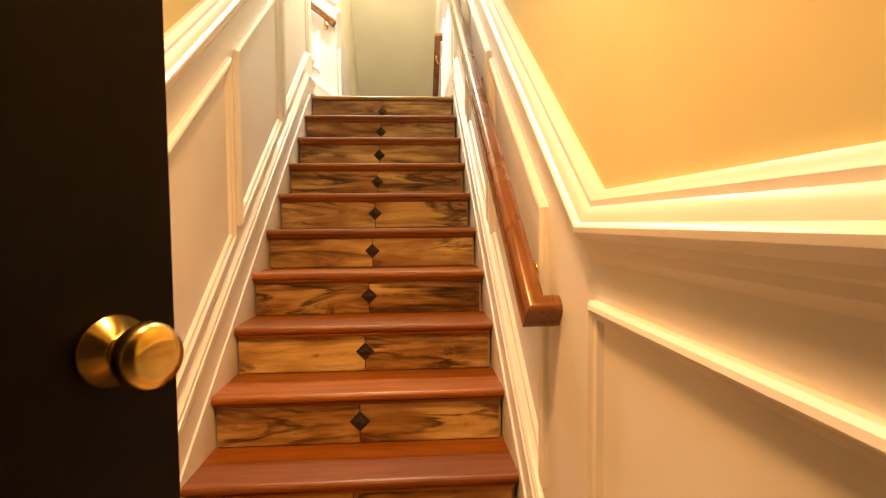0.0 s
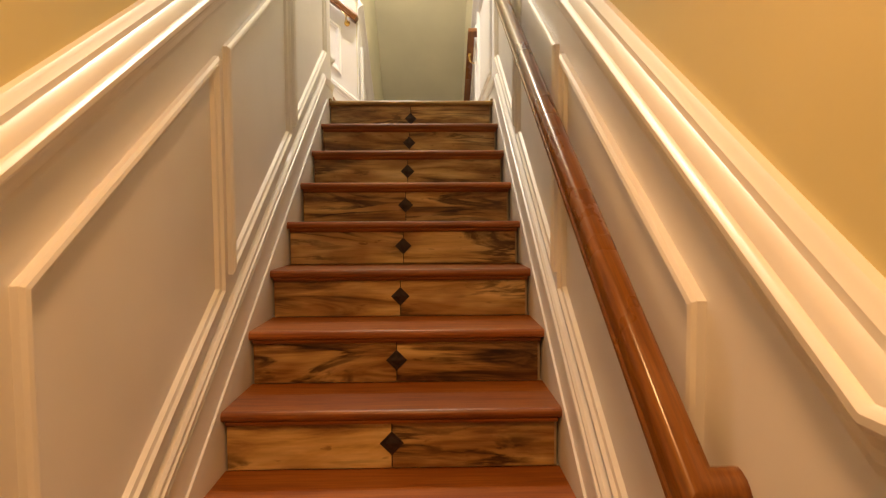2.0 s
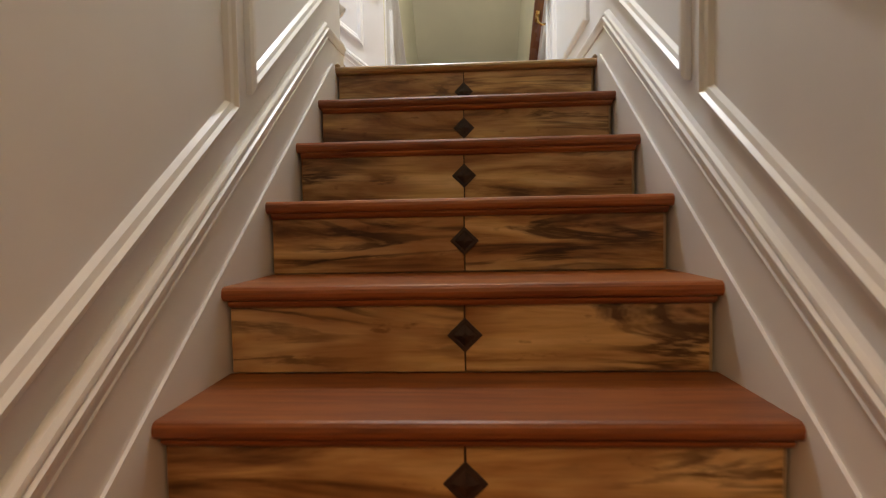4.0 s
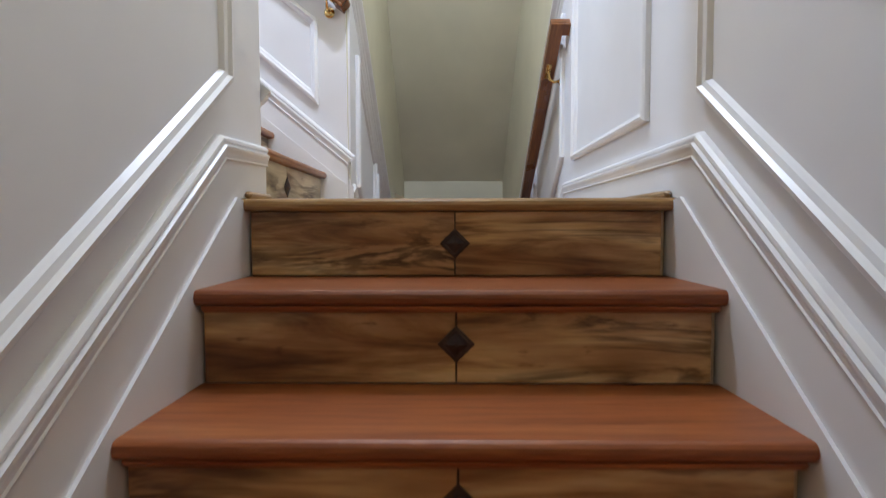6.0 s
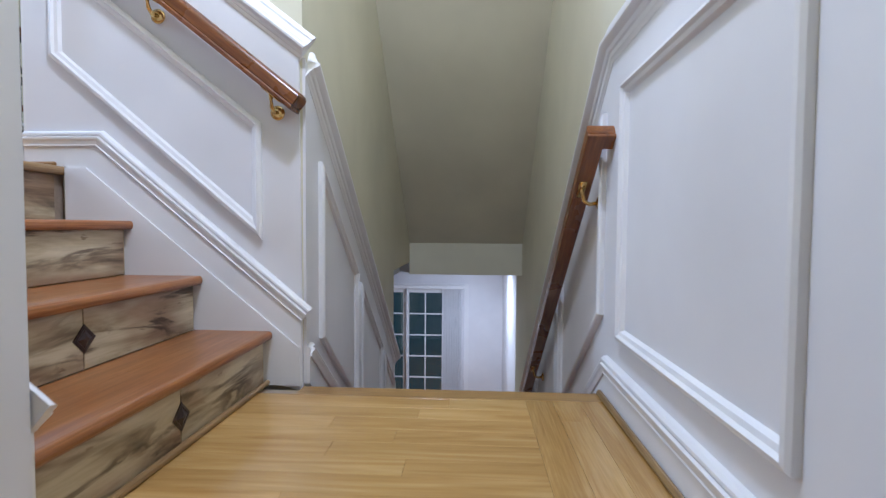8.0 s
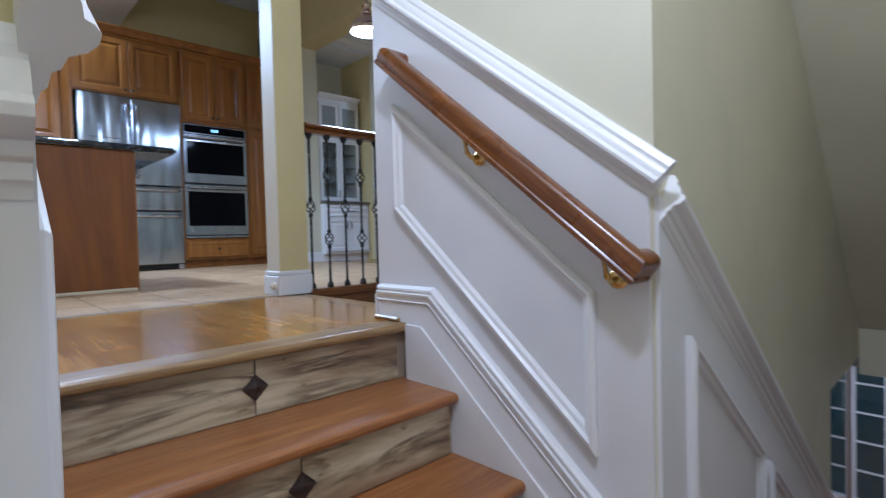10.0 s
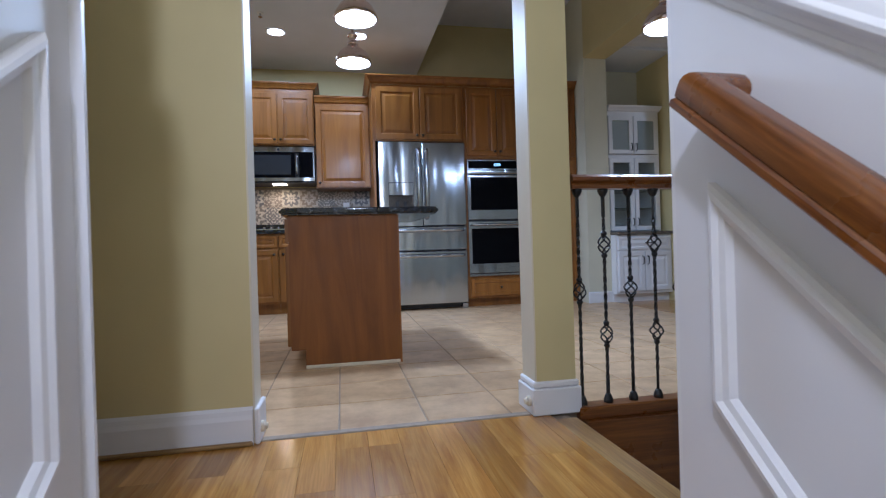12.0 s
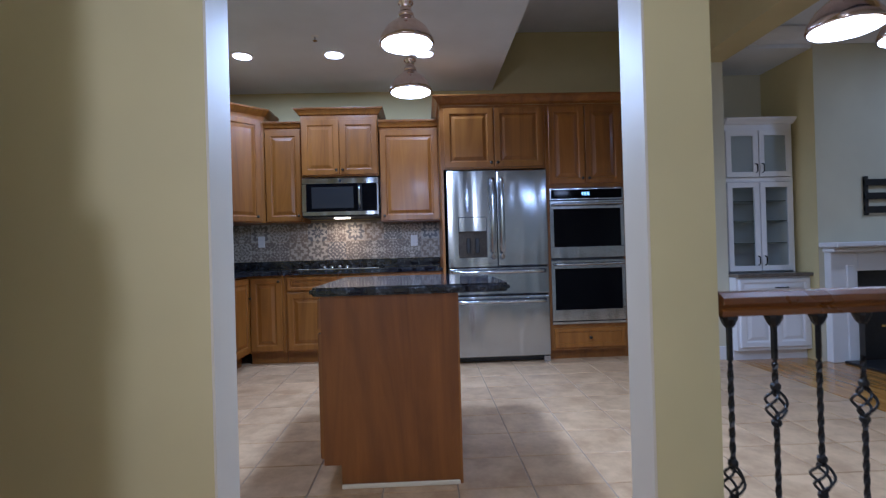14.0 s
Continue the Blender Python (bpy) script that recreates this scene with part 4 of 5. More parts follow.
def crown(bm, y0, y1, xf, z0, ends=(True, True), h=0.085, proj=0.06, back=BACK):
    """A stepped crown moulding round the top of a wall cabinet."""
    prof = [(0.0, 0.0), (0.0, 0.012), (0.15, 0.014), (0.25, 0.3), (0.45, 0.42), (0.7, 0.72), (0.78, 0.9), (0.86, 0.92), (0.9, 1.0), (1.0, 1.0), (1.0, 0.0)]
    e0, e1 = ends
    rows = []
    for hh, pp in prof:
        o = pp * proj
        z = z0 + hh * h
        rows.append([(back, y0 - (o if e0 else 0), z), (xf + o, y0 - (o if e0 else 0), z), (xf + o, y1 + (o if e1 else 0), z), (back, y1 + (o if e1 else 0), z)])
    vs = [[bm.verts.new(p) for p in r] for r in rows]
    for a, b in zip(vs, vs[1:]):
        for i in range(3):
            bm.faces.new((a[i], a[i + 1], b[i + 1], b[i]))
        bm.faces.new((a[3], a[0], b[0], b[3]))
    return bm


def cabinet(name, label, xf, y0, y1, z0, z1, fronts, crown_z=None, back=BACK, toe=0.0, ends=(True, True), group=""):
    """Maple cabinet facing +x. fronts: (y0, y1, z0, z1, knob y or None, knob z)."""
    root = thing(name, ((xf + back) / 2, (y0 + y1) / 2, z0), label, "cabinet", group)
    bm = bmesh.new()
    box(bm, back, y0 + 0.001, z0 + toe, xf, y1 - 0.001, z1)
    if toe:
        box(bm, back, y0 + 0.001, z0, xf - 0.07, y1 - 0.001, z0 + toe)
    part("body", bm, MAPLE, root)
    for a0, a1, b0, b1, ky, kz in fronts:
        small = (b1 - b0) < 0.2
        d = part("drawer_front" if small else "door", raised(bmesh.new(), a0, b0, a1, b1, at_back(xf), rail=0.032 if small else 0.058), MAPLE, root)
        if ky is not None:
            knob(d, xf + 0.02, ky, kz)
    if crown_z:
        part("crown_moulding", crown(bmesh.new(), y0, y1, xf, z1 - 0.002, ends, crown_z - z1), MAPLE, root)
    return root


G = "kitchen wall cabinets"
cabinet("wall_cabinet", "maple wall cabinet with one raised-panel door beside the corner", -6.39, -0.765, -0.40, 2.09, 3.015, [(-0.755, -0.41, 2.10, 3.0, -0.435, 2.15)], 3.085, ends=(False, False), group=G)
cabinet("wall_cabinet", "taller maple double-door wall cabinet above the microwave", -6.34, -0.395, 0.362, 2.53, 3.125, [(-0.385, -0.022, 2.545, 3.09, -0.048, 2.59), (-0.012, 0.352, 2.545, 3.09, 0.014, 2.59)], 3.205, group=G)
cabinet("wall_cabinet", "wide single-door maple wall cabinet beside the refrigerator", -6.39, 0.368, 0.962, 2.075, 3.0, [(0.378, 0.952, 2.085, 2.985, 0.41, 2.13)], 3.085, ends=(False, False), group=G)
cabinet("refrigerator_cabinet", "deep maple cabinet with two doors over the refrigerator", -5.87, 0.962, 1.922, 2.495, 3.075, [(1.0, 1.445, 2.51, 3.05, 1.42, 2.55), (1.455, 1.90, 2.51, 3.05, 1.48, 2.55)], None, group=G)
panel = thing("end_panel", (-6.3, 0.975, TOP), "tall maple panel at the side of the refrigerator", "panel")
part("board", boxed(BACK, 0.964, TOP, -5.87, 0.986, 2.494), MAPLE, panel)
tower = thing("oven_cabinet", (-6.2, 2.27, TOP), "tall maple cabinet housing the double wall oven", "cabinet")
bm = bmesh.new()
box(bm, BACK, 1.923, TOP + 0.09, -5.87, 1.945, 3.075)
box(bm, BACK, 2.615, TOP + 0.09, -5.87, 2.64, 3.075)
box(bm, BACK, 1.945, 2.31, -5.87, 2.615, 3.075)
box(bm, BACK, 1.945, TOP + 0.09, -5.87, 2.615, 1.062)
box(bm, BACK, 1.923, TOP, -5.94, 2.64, TOP + 0.09)
part("body", bm, MAPLE, tower)
for a, b, k in ((1.95, 2.275, 2.25), (2.285, 2.61, 2.31)):
    d = part("door", raised(bmesh.new(), a, 2.345, b, 3.05, at_back(-5.87)), MAPLE, tower)
    knob(d, -5.85, k, 2.39)
d = part("drawer_front", raised(bmesh.new(), 1.955, 0.855, 2.605, 1.03, at_back(-5.87), rail=0.035, flat=True), MAPLE, tower)
knob(d, -5.85, 2.28, 0.943)
cabinet("pantry_cabinet", "tall maple pantry cabinet with stacked doors", -5.87, 2.642, 3.197, TOP, 3.075,
        [(2.66, 2.94, 0.86, 2.30, 2.92, 1.7), (2.95, 3.185, 0.86, 2.30, 2.97, 1.7), (2.66, 2.94, 2.345, 3.05, 2.92, 2.39), (2.95, 3.185, 2.345, 3.05, 2.97, 2.39)], None, toe=0.09, group=G)
cr = thing("crown_moulding", (-6.0, 2.1, 3.076), "stepped maple crown along the tall cabinets", "moulding")
part("crown", crown(bmesh.new(), 0.962, 3.197, -5.87, 3.0765, (True, False), 0.085), MAPLE, cr)

# diagonal corner wall cabinet and the run along the south wall
corner = thing("corner_cabinet", (-6.4, -1.25, 2.09), "diagonal maple corner wall cabinet with crown", "cabinet", G)
pts = [(BACK, -0.768), (-6.39, -0.768), (-5.93, -1.235), (-5.93, -1.57), (BACK, -1.57)]
part("body", prism(bmesh.new(), pts, lambda s, h, n: (s, h, n), 2.09, 3.125), MAPLE, corner)
dx, dy = (-5.93 + 6.39), (-1.235 + 0.768)
ln = math.hypot(dx, dy)
ux, uy = dx / ln, dy / ln
at_diag = lambda a, b, n: (-6.39 + ux * a - uy * n, -0.768 + uy * a + ux * n, b)
d = part("door", raised(bmesh.new(), 0.05, 2.10, ln - 0.02, 3.10, at_diag), MAPLE, corner)
kx, ky, kz = at_diag(0.085, 2.15, 0.02)
knob(d, kx, ky, kz, "x")
bm = bmesh.new()
prev = None
for hh, o in ((0.0, 0.0), (0.02, 0.004), (0.04, 0.026), (0.065, 0.05), (0.075, 0.06), (0.09, 0.062)):
    z = 3.123 + hh
    ring = [bm.verts.new(p) for p in ((BACK, -0.768 + o, z), (-6.39 + 0.4 * o, -0.768 + o, z), (-5.93 + o, -1.235 + 0.4 * o, z), (-5.93 + o, -1.569, z), (BACK, -1.569, z))]
    if prev:
        for i in range(5):
            bm.faces.new((prev[i], prev[(i + 1) % 5], ring[(i + 1) % 5], ring[i]))
    prev = ring
bm.faces.new(prev)
part("crown_moulding", bm, MAPLE, corner)

GB = "kitchen base cabinets"
BZ = TOP
cabinet("base_cabinet", "maple base cabinet with a tall door in the corner", -6.10, -0.868, -0.525, BZ, 1.575, [(-0.84, -0.55, 0.87, 1.555, -0.575, 1.52)], toe=0.11, group=GB)
cabinet("base_cabinet", "maple base cabinet with a drawer over a raised-panel door", -6.10, -0.525, -0.02, BZ, 1.575, [(-0.50, -0.03, 1.43, 1.555, None, 0), (-0.50, -0.03, 0.87, 1.41, -0.06, 1.36)], toe=0.11, group=GB)
cabinet("base_cabinet", "maple base cabinet with a drawer over a raised-panel door", -6.10, -0.02, 0.47, BZ, 1.575, [(-0.01, 0.46, 1.43, 1.555, None, 0), (-0.01, 0.46, 0.87, 1.41, 0.03, 1.36)], toe=0.11, group=GB)
cabinet("base_cabinet", "maple base cabinet with three drawers beside the refrigerator", -6.10, 0.47, 0.963, BZ, 1.575, [(0.48, 0.95, 1.43, 1.555, 0.715, 1.49), (0.48, 0.95, 1.15, 1.41, 0.715, 1.28), (0.48, 0.95, 0.87, 1.13, 0.715, 1.0)], toe=0.11, group=GB)
at_leg = lambda a, b, n: (a, -0.87 + n, b)
for k, x1 in enumerate((-6.10, -5.62, -5.10, -4.58)):
    x0 = (-5.62, -5.10, -4.58, -4.06)[k]
    leg = thing("base_cabinet", ((x0 + x1) / 2, -1.25, BZ), "maple base cabinet along the side wall", "cabinet", GB)
    bm = bmesh.new()
    box(bm, x1 + 0.001, -1.57, BZ + 0.11, x0 - 0.001, -0.87, 1.575)
    box(bm, x1 + 0.001, -1.57, BZ, x0 - 0.001, -0.94, BZ + 0.11)
    part("body", bm, MAPLE, leg)
    d = part("door", raised(bmesh.new(), x1 + 0.012, 0.87, x0 - 0.012, 1.555 if k == 0 else 1.41, at_leg), MAPLE, leg)
    knob(d, x1 + 0.05, -0.85, 1.37, "y")
    if k:
        part("drawer_front", raised(bmesh.new(), x1 + 0.012, 1.43, x0 - 0.012, 1.555, at_leg, rail=0.032), MAPLE, leg)

top = thing("countertop", (-6.3, -0.3, 1.577), "polished dark granite L-shaped worktop with upstand", "countertop")
pts = [(BACK, 0.963), (-6.065, 0.963), (-6.065, -0.835), (-4.05, -0.835), (-4.05, -1.57), (BACK, -1.57)]
bm = prism(bmesh.new(), pts, lambda s, h, n: (s, h, n), 1.577, 1.614)
bmesh.ops.bevel(bm, geom=[e for e in bm.edges if abs(e.verts[0].co.z - e.verts[1].co.z) < 1e-4], offset=0.008, segments=2, affect="EDGES")
part("slab", bm, GRANITE, top)
part("upstand", boxed(BACK, -1.55, 1.615, BACK + 0.022, 0.962, 1.70, bevel=0.003), GRANITE, top)
part("upstand", boxed(BACK + 0.024, -1.57, 1.615, -4.06, -1.548, 1.70, bevel=0.003), GRANITE, top)

# patterned tiles above the worktop
splash = thing("backsplash", (BACK + 0.004, -0.3, 1.70), "grey patterned encaustic-look tile backsplash", "backsplash", kind="structure")
part("mortar", boxed(BACK, -1.548, 1.702, BACK + 0.004, 0.962, 2.12), GROUT, splash)
tme = finish(boxed(0, -0.0985, -0.0975, 0.007, 0.0985, 0.0975, bevel=0.0012), "backsplash_tile", ENCAUSTIC)
for i in range(12):
    for j in range(2):
        piece("backsplash_tile", tme, splash, (BACK + 0.004, 0.862 - 0.199 * i, 1.80 + 0.1985 * j))


def outlet(x, y, z, label):
    o = thing("outlet", (x, y, z), label, "outlet", "wall outlets")
    part("cover_plate", boxed(x, y - 0.036, z - 0.058, x + 0.007, y + 0.036, z + 0.058, bevel=0.003), WHITE, o)
    for s in (-0.02, 0.02):
        part("socket", boxed(x + 0.0075, y - 0.014, z + s - 0.013, x + 0.010, y + 0.014, z + s + 0.013, bevel=0.002), WHITE_FLAT, o)
    return o


outlet(BACK + 0.012, -0.918, 1.91, "white double outlet on the backsplash")
outlet(BACK + 0.012, 0.689, 1.885, "white double outlet on the backsplash")

# cooktop
hob = thing("cooktop", (-6.35, -0.03, 1.615), "black glass cooktop with steel trim and four knobs", "cooktop")
part("glass_top", boxed(-6.60, -0.42, 1.615, -6.14, 0.36, 1.624, bevel=0.003), BLACKGLASS, hob)
part("trim", boxed(-6.142, -0.42, 1.615, -6.128, 0.36, 1.626, bevel=0.002), STEEL, hob, "steel front trim")
for k in range(4):
    part("knob", lathe(bmesh.new(), [(0.018, 1.6245), (0.018, 1.63), (0.014, 1.65), (0.012, 1.652)], (-6.22, -0.17 + 0.072 * k, 0), "z", 14), STEEL, hob, "steel control knob", smooth=True)

# microwave
mw = thing("microwave", (-6.5, -0.018, 2.125), "stainless over-the-range microwave with a dark window", "microwave")
part("body", boxed(BACK + 0.01, -0.392, 2.13, -6.345, 0.356, 2.516), BLACK, mw)
bm = bmesh.new()
at_mw = at_back(-6.345)
box(bm, -6.345, -0.394, 2.455, -6.315, 0.358, 2.514, 0.004)
box(bm, -6.345, -0.394, 2.142, -6.315, 0.358, 2.185, 0.004)
box(bm, -6.345, -0.394, 2.185, -6.315, -0.352, 2.455, 0.002)
box(bm, -6.345, 0.338, 2.185, -6.315, 0.358, 2.455, 0.002)
part("front_frame", bm, STEEL, mw, "brushed steel front")
part("door_glass", boxed(-6.345, -0.351, 2.186, -6.318, 0.15, 2.454), BLACKGLASS, mw, "black glass door")
part("window", boxed(-6.318, -0.30, 2.215, -6.3165, 0.11, 2.425), GREYGLASS, mw, "grey mesh window")
part("control_panel", boxed(-6.345, 0.195, 2.186, -6.318, 0.337, 2.454), BLACKGLASS, mw)
part("handle", tube(bmesh.new(), [(-6.318, 0.172, 2.215), (-6.285, 0.172, 2.225), (-6.278, 0.172, 2.25), (-6.278, 0.172, 2.39), (-6.285, 0.172, 2.415), (-6.318, 0.172, 2.425)], 0.011, 10), STEEL, mw, "steel bar handle", smooth=True)
part("badge", lathe(bmesh.new(), [(0.014, -6.315), (0.014, -6.3135)], (0, -0.018, 2.485), "x", 16), BLACK, mw)
part("lamp_lens", boxed(-6.50, -0.10, 2.118, -6.40, 0.05, 2.129, bevel=0.004), HOODGLOW, mw, "lit warm lamp lens underneath")

# refrigerator
fr = thing("refrigerator", (-6.2, 1.46, TOP), "stainless french-door refrigerator with two drawers and a dispenser", "refrigerator")
part("body", boxed(BACK + 0.03, 1.012, TOP + 0.03, -5.875, 1.91, 2.47, bevel=0.004), BLACK, fr)


def fdoor(name, a0, a1, b0, b1, hole=None):
    bm = bmesh.new()
    if hole is None:
        box(bm, -5.872, a0, b0, -5.818, a1, b1, 0.009, 3)
    else:
        h0, h1, k0, k1 = hole
        box(bm, -5.872, a0, b0, -5.818, h0, b1)
        box(bm, -5.872, h1, b0, -5.818, a1, b1)
        box(bm, -5.872, h0, b0, -5.818, h1, k0)
        box(bm, -5.872, h0, k1, -5.818, h1, b1)
        bmesh.ops.remove_doubles(bm, verts=bm.verts[:], dist=1e-5)
    return part(name, bm, STEEL, fr)


HOLE = (1.105, 1.36, 1.695, 2.06)
left_door = fdoor("door", 1.010, 1.449, 1.612, 2.474, HOLE)
right_door = fdoor("door", 1.456, 1.912, 1.612, 2.474)
dr1 = fdoor("drawer", 1.010, 1.912, 1.358, 1.602)
dr2 = fdoor("drawer", 1.010, 1.912, 0.80, 1.346)
for d, y in ((left_door, 1.412), (right_door, 1.493)):
    pts = [(-5.818, y, 1.69), (-5.775, y, 1.70), (-5.758, y, 1.75), (-5.752, y, 2.05), (-5.758, y, 2.34), (-5.775, y, 2.385), (-5.818, y, 2.395)]
    part("handle", tube(bmesh.new(), pts, 0.021, 12), STEEL, d, "curved steel bar handle", smooth=True)
for d, z in ((dr1, 1.565), (dr2, 1.30)):
    pts = [(-5.818, 1.05, z), (-5.775, 1.06, z), (-5.758, 1.12, z), (-5.75, 1.46, z), (-5.758, 1.80, z), (-5.775, 1.86, z), (-5.818, 1.87, z)]
    part("handle", tube(bmesh.new(), pts, 0.019, 12), STEEL, d, "long steel bar handle", smooth=True)
bm = bmesh.new()
box(bm, -5.872, 1.106, 1.696, -5.868, 1.359, 2.059)
box(bm, -5.868, 1.106, 1.696, -5.83, 1.359, 1.71)
part("dispenser_recess", bm, NICKEL, left_door, "dark dispenser recess")
part("dispenser_panel", boxed(-5.86, 1.107, 1.93, -5.822, 1.358, 2.058, bevel=0.003), STEEL, left_door, "steel dispenser panel")
for y in (1.195, 1.275):
    part("dispenser_paddle", boxed(-5.866, y - 0.018, 1.735, -5.85, y + 0.018, 1.87, bevel=0.005), BLACK, left_door)
part("kick_grille", boxed(-5.90, 1.03, TOP + 0.012, -5.885, 1.89, TOP + 0.055), BLACK, fr)
for y in (1.04, 1.88):
    part("foot", boxed(-5.90, y - 0.03, TOP, -5.83, y + 0.03, TOP + 0.055, bevel=0.004), STEEL, fr)

# double oven
ov = thing("double_oven", (-6.1, 2.28, 1.065), "stainless double wall oven with black glass doors and a lit clock", "oven")
part("body", boxed(-6.5, 1.947, 1.066, -5.868, 2.613, 2.306), BLACK, ov)
part("control_panel", boxed(-5.868, 1.94, 2.195, -5.846, 2.62, 2.302, bevel=0.003), STEEL, ov, "steel control strip")
part("display", boxed(-5.846, 1.955, 2.207, -5.8445, 2.605, 2.288), BLACKGLASS, ov, "black glass display")
for k, (y, w) in enumerate(((2.245, 0.014), (2.27, 0.018), (2.297, 0.018))):
    part("clock_digit", boxed(-5.8445, y - w / 2, 2.235, -5.8440, y + w / 2, 2.262), CLOCK, ov, "glowing blue clock digit")
for z0, z1 in ((1.668, 2.188), (1.098, 1.646)):
    bm = bmesh.new()
    g0, g1 = z0 + 0.10, z1 - 0.075
    box(bm, -5.868, 1.94, z0, -5.842, 2.62, g0, 0.002)
    box(bm, -5.868, 1.94, g1, -5.842, 2.62, z1, 0.002)
    box(bm, -5.868, 1.94, g0, -5.842, 1.972, g1)
    box(bm, -5.868, 2.588, g0, -5.842, 2.62, g1)
    door = part("door", bm, STEEL, ov)
    part("window", boxed(-5.868, 1.9725, g0 + 0.0005, -5.846, 2.5875, g1 - 0.0005), BLACKGLASS, door, "black glass window")
    zz = z1 - 0.035
    part("handle", tube(bmesh.new(), [(-5.842, 1.975, zz), (-5.80, 1.975, zz), (-5.792, 1.99, zz), (-5.792, 2.57, zz), (-5.80, 2.585, zz), (-5.842, 2.585, zz)], 0.013, 10), STEEL, door, "steel bar handle", smooth=True)
part("vent", boxed(-5.868, 1.94, 1.066, -5.846, 2.62, 1.09, bevel=0.002), STEEL, ov)

# island
isl = thing("kitchen_island", (-3.95, 0.62, TOP), "cherry-veneered island cabinet with a toe kick", "island")
end_pts = [(0.41, TOP), (0.93, TOP), (0.93, 1.577), (0.335, 1.577), (0.335, TOP + 0.10), (0.41, TOP + 0.10)]
part("end_panel", prism(bmesh.new(), end_pts, lambda s, h, n: (n, s, h), -3.527, -3.507), CHERRY, isl)
bm = bmesh.new()
box(bm, -4.38, 0.335, TOP + 0.10, -3.528, 0.905, 1.576)
box(bm, -4.38, 0.41, TOP, -3.528, 0.905, TOP + 0.10)
part("body", bm, MAPLE, isl)
part("back_panel", boxed(-4.38, 0.9055, TOP, -3.528, 0.93, 1.576, bevel=0.002), CHERRY, isl)
part("base_strip", boxed(-3.506, 0.41, TOP, -3.494, 0.925, TOP + 0.018, bevel=0.003), JAMB, isl, "pale unfinished wood strip")
part("corner_trim", boxed(-3.5065, 0.93, TOP, -3.53, 0.938, 1.576), MAPLE, isl)
at_isl = lambda a, b, n: (a, 0.335 - n, b)
for a, b in ((-4.37, -3.96), (-3.95, -3.535)):
    d = part("door", raised(bmesh.new(), a, TOP + 0.12, b, 1.41, at_isl), MAPLE, isl)
    knob(d, a + 0.04, 0.315, 1.36, "y", -1)
    part("drawer_front", raised(bmesh.new(), a, 1.43, b, 1.56, at_isl, rail=0.032), MAPLE, isl)
itop = thing("countertop", (-3.95, 0.73, 1.577), "polished dark granite island top overhanging one side", "countertop")
bm = boxed(-4.47, 0.292, 1.578, -3.468, 1.165, 1.616)
bmesh.ops.bevel(bm, geom=[e for e in bm.edges if abs(e.verts[0].co.z - e.verts[1].co.z) > 0.01], offset=0.02, segments=3, affect="EDGES")
bmesh.ops.bevel(bm, geom=[e for e in bm.edges if abs(e.verts[0].co.z - e.verts[1].co.z) < 1e-4 and len(e.link_faces) == 2 and e.calc_face_angle(0) > 1], offset=0.011, segments=3, affect="EDGES")
part("slab", bm, GRANITE, itop)

# ---------------------------------------------------------------- lamps


def pendant(x, y, z, top):
    p = thing("pendant_lamp", (x, y, z), "polished copper dome pendant lamp, lit", "pendant lamp", "copper pendant lamps")
    outer = [(0.125, z), (0.128, z + 0.006), (0.122, z + 0.03), (0.095, z + 0.075), (0.06, z + 0.105), (0.045, z + 0.115), (0.04, z + 0.125)]
    bm = bmesh.new()
    lathe(bm, outer, (x, y, 0), "z", 32)
    part("shade", bm, COPPER, p, smooth=True)
    cap = [(0.030, z + 0.125), (0.036, z + 0.13), (0.036, z + 0.145), (0.026, z + 0.15), (0.026, z + 0.185), (0.036, z + 0.19), (0.036, z + 0.20), (0.016, z + 0.215), (0.008, z + 0.235)]
    part("socket", lathe(bmesh.new(), cap, (x, y, 0), "z", 20), COPPER, p, smooth=True)
    part("rod", lathe(bmesh.new(), [(0.006, z + 0.235), (0.006, top - 0.025)], (x, y, 0), "z", 10), COPPER, p)
    part("canopy", lathe(bmesh.new(), [(0.02, top - 0.025), (0.055, top - 0.018), (0.06, top)], (x, y, 0), "z", 20), COPPER, p)
    part("lens", lathe(bmesh.new(), [(0.118, z - 0.004), (0.12, z + 0.003)], (x, y, 0), "z", 28), LAMPGLOW, p, "glowing white lens")


for x, y, z in PENDANTS:
    pendant(x, y, z, CEIL if y < 1.5 else 4.10)
for x, y in DOWNLIGHTS:
    dl = thing("recessed_light", (x, y, CEIL - 0.008), "round white recessed ceiling light, lit", "ceiling light", "recessed lights")
    part("trim_ring", lathe(bmesh.new(), [(0.098, CEIL), (0.098, CEIL - 0.006), (0.078, CEIL - 0.009)], (x, y, 0), "z", 28), WHITE, dl)
    part("lens", lathe(bmesh.new(), [(0.076, CEIL - 0.009), (0.076, CEIL - 0.012)], (x, y, 0), "z", 28), LAMPGLOW, dl, "glowing lens")
sp = thing("sprinkler", (-5.2, 0.0, CEIL), "small chrome fire sprinkler on the ceiling", "sprinkler")
part("escutcheon", lathe(bmesh.new(), [(0.03, CEIL), (0.026, CEIL - 0.006)], (-5.3, -0.02, 0), "z", 16), WHITE, sp)
part("head", lathe(bmesh.new(), [(0.008, CEIL - 0.006), (0.008, CEIL - 0.03), (0.018, CEIL - 0.034), (0.018, CEIL - 0.037)], (-5.3, -0.02, 0), "z", 12), STEEL, sp)

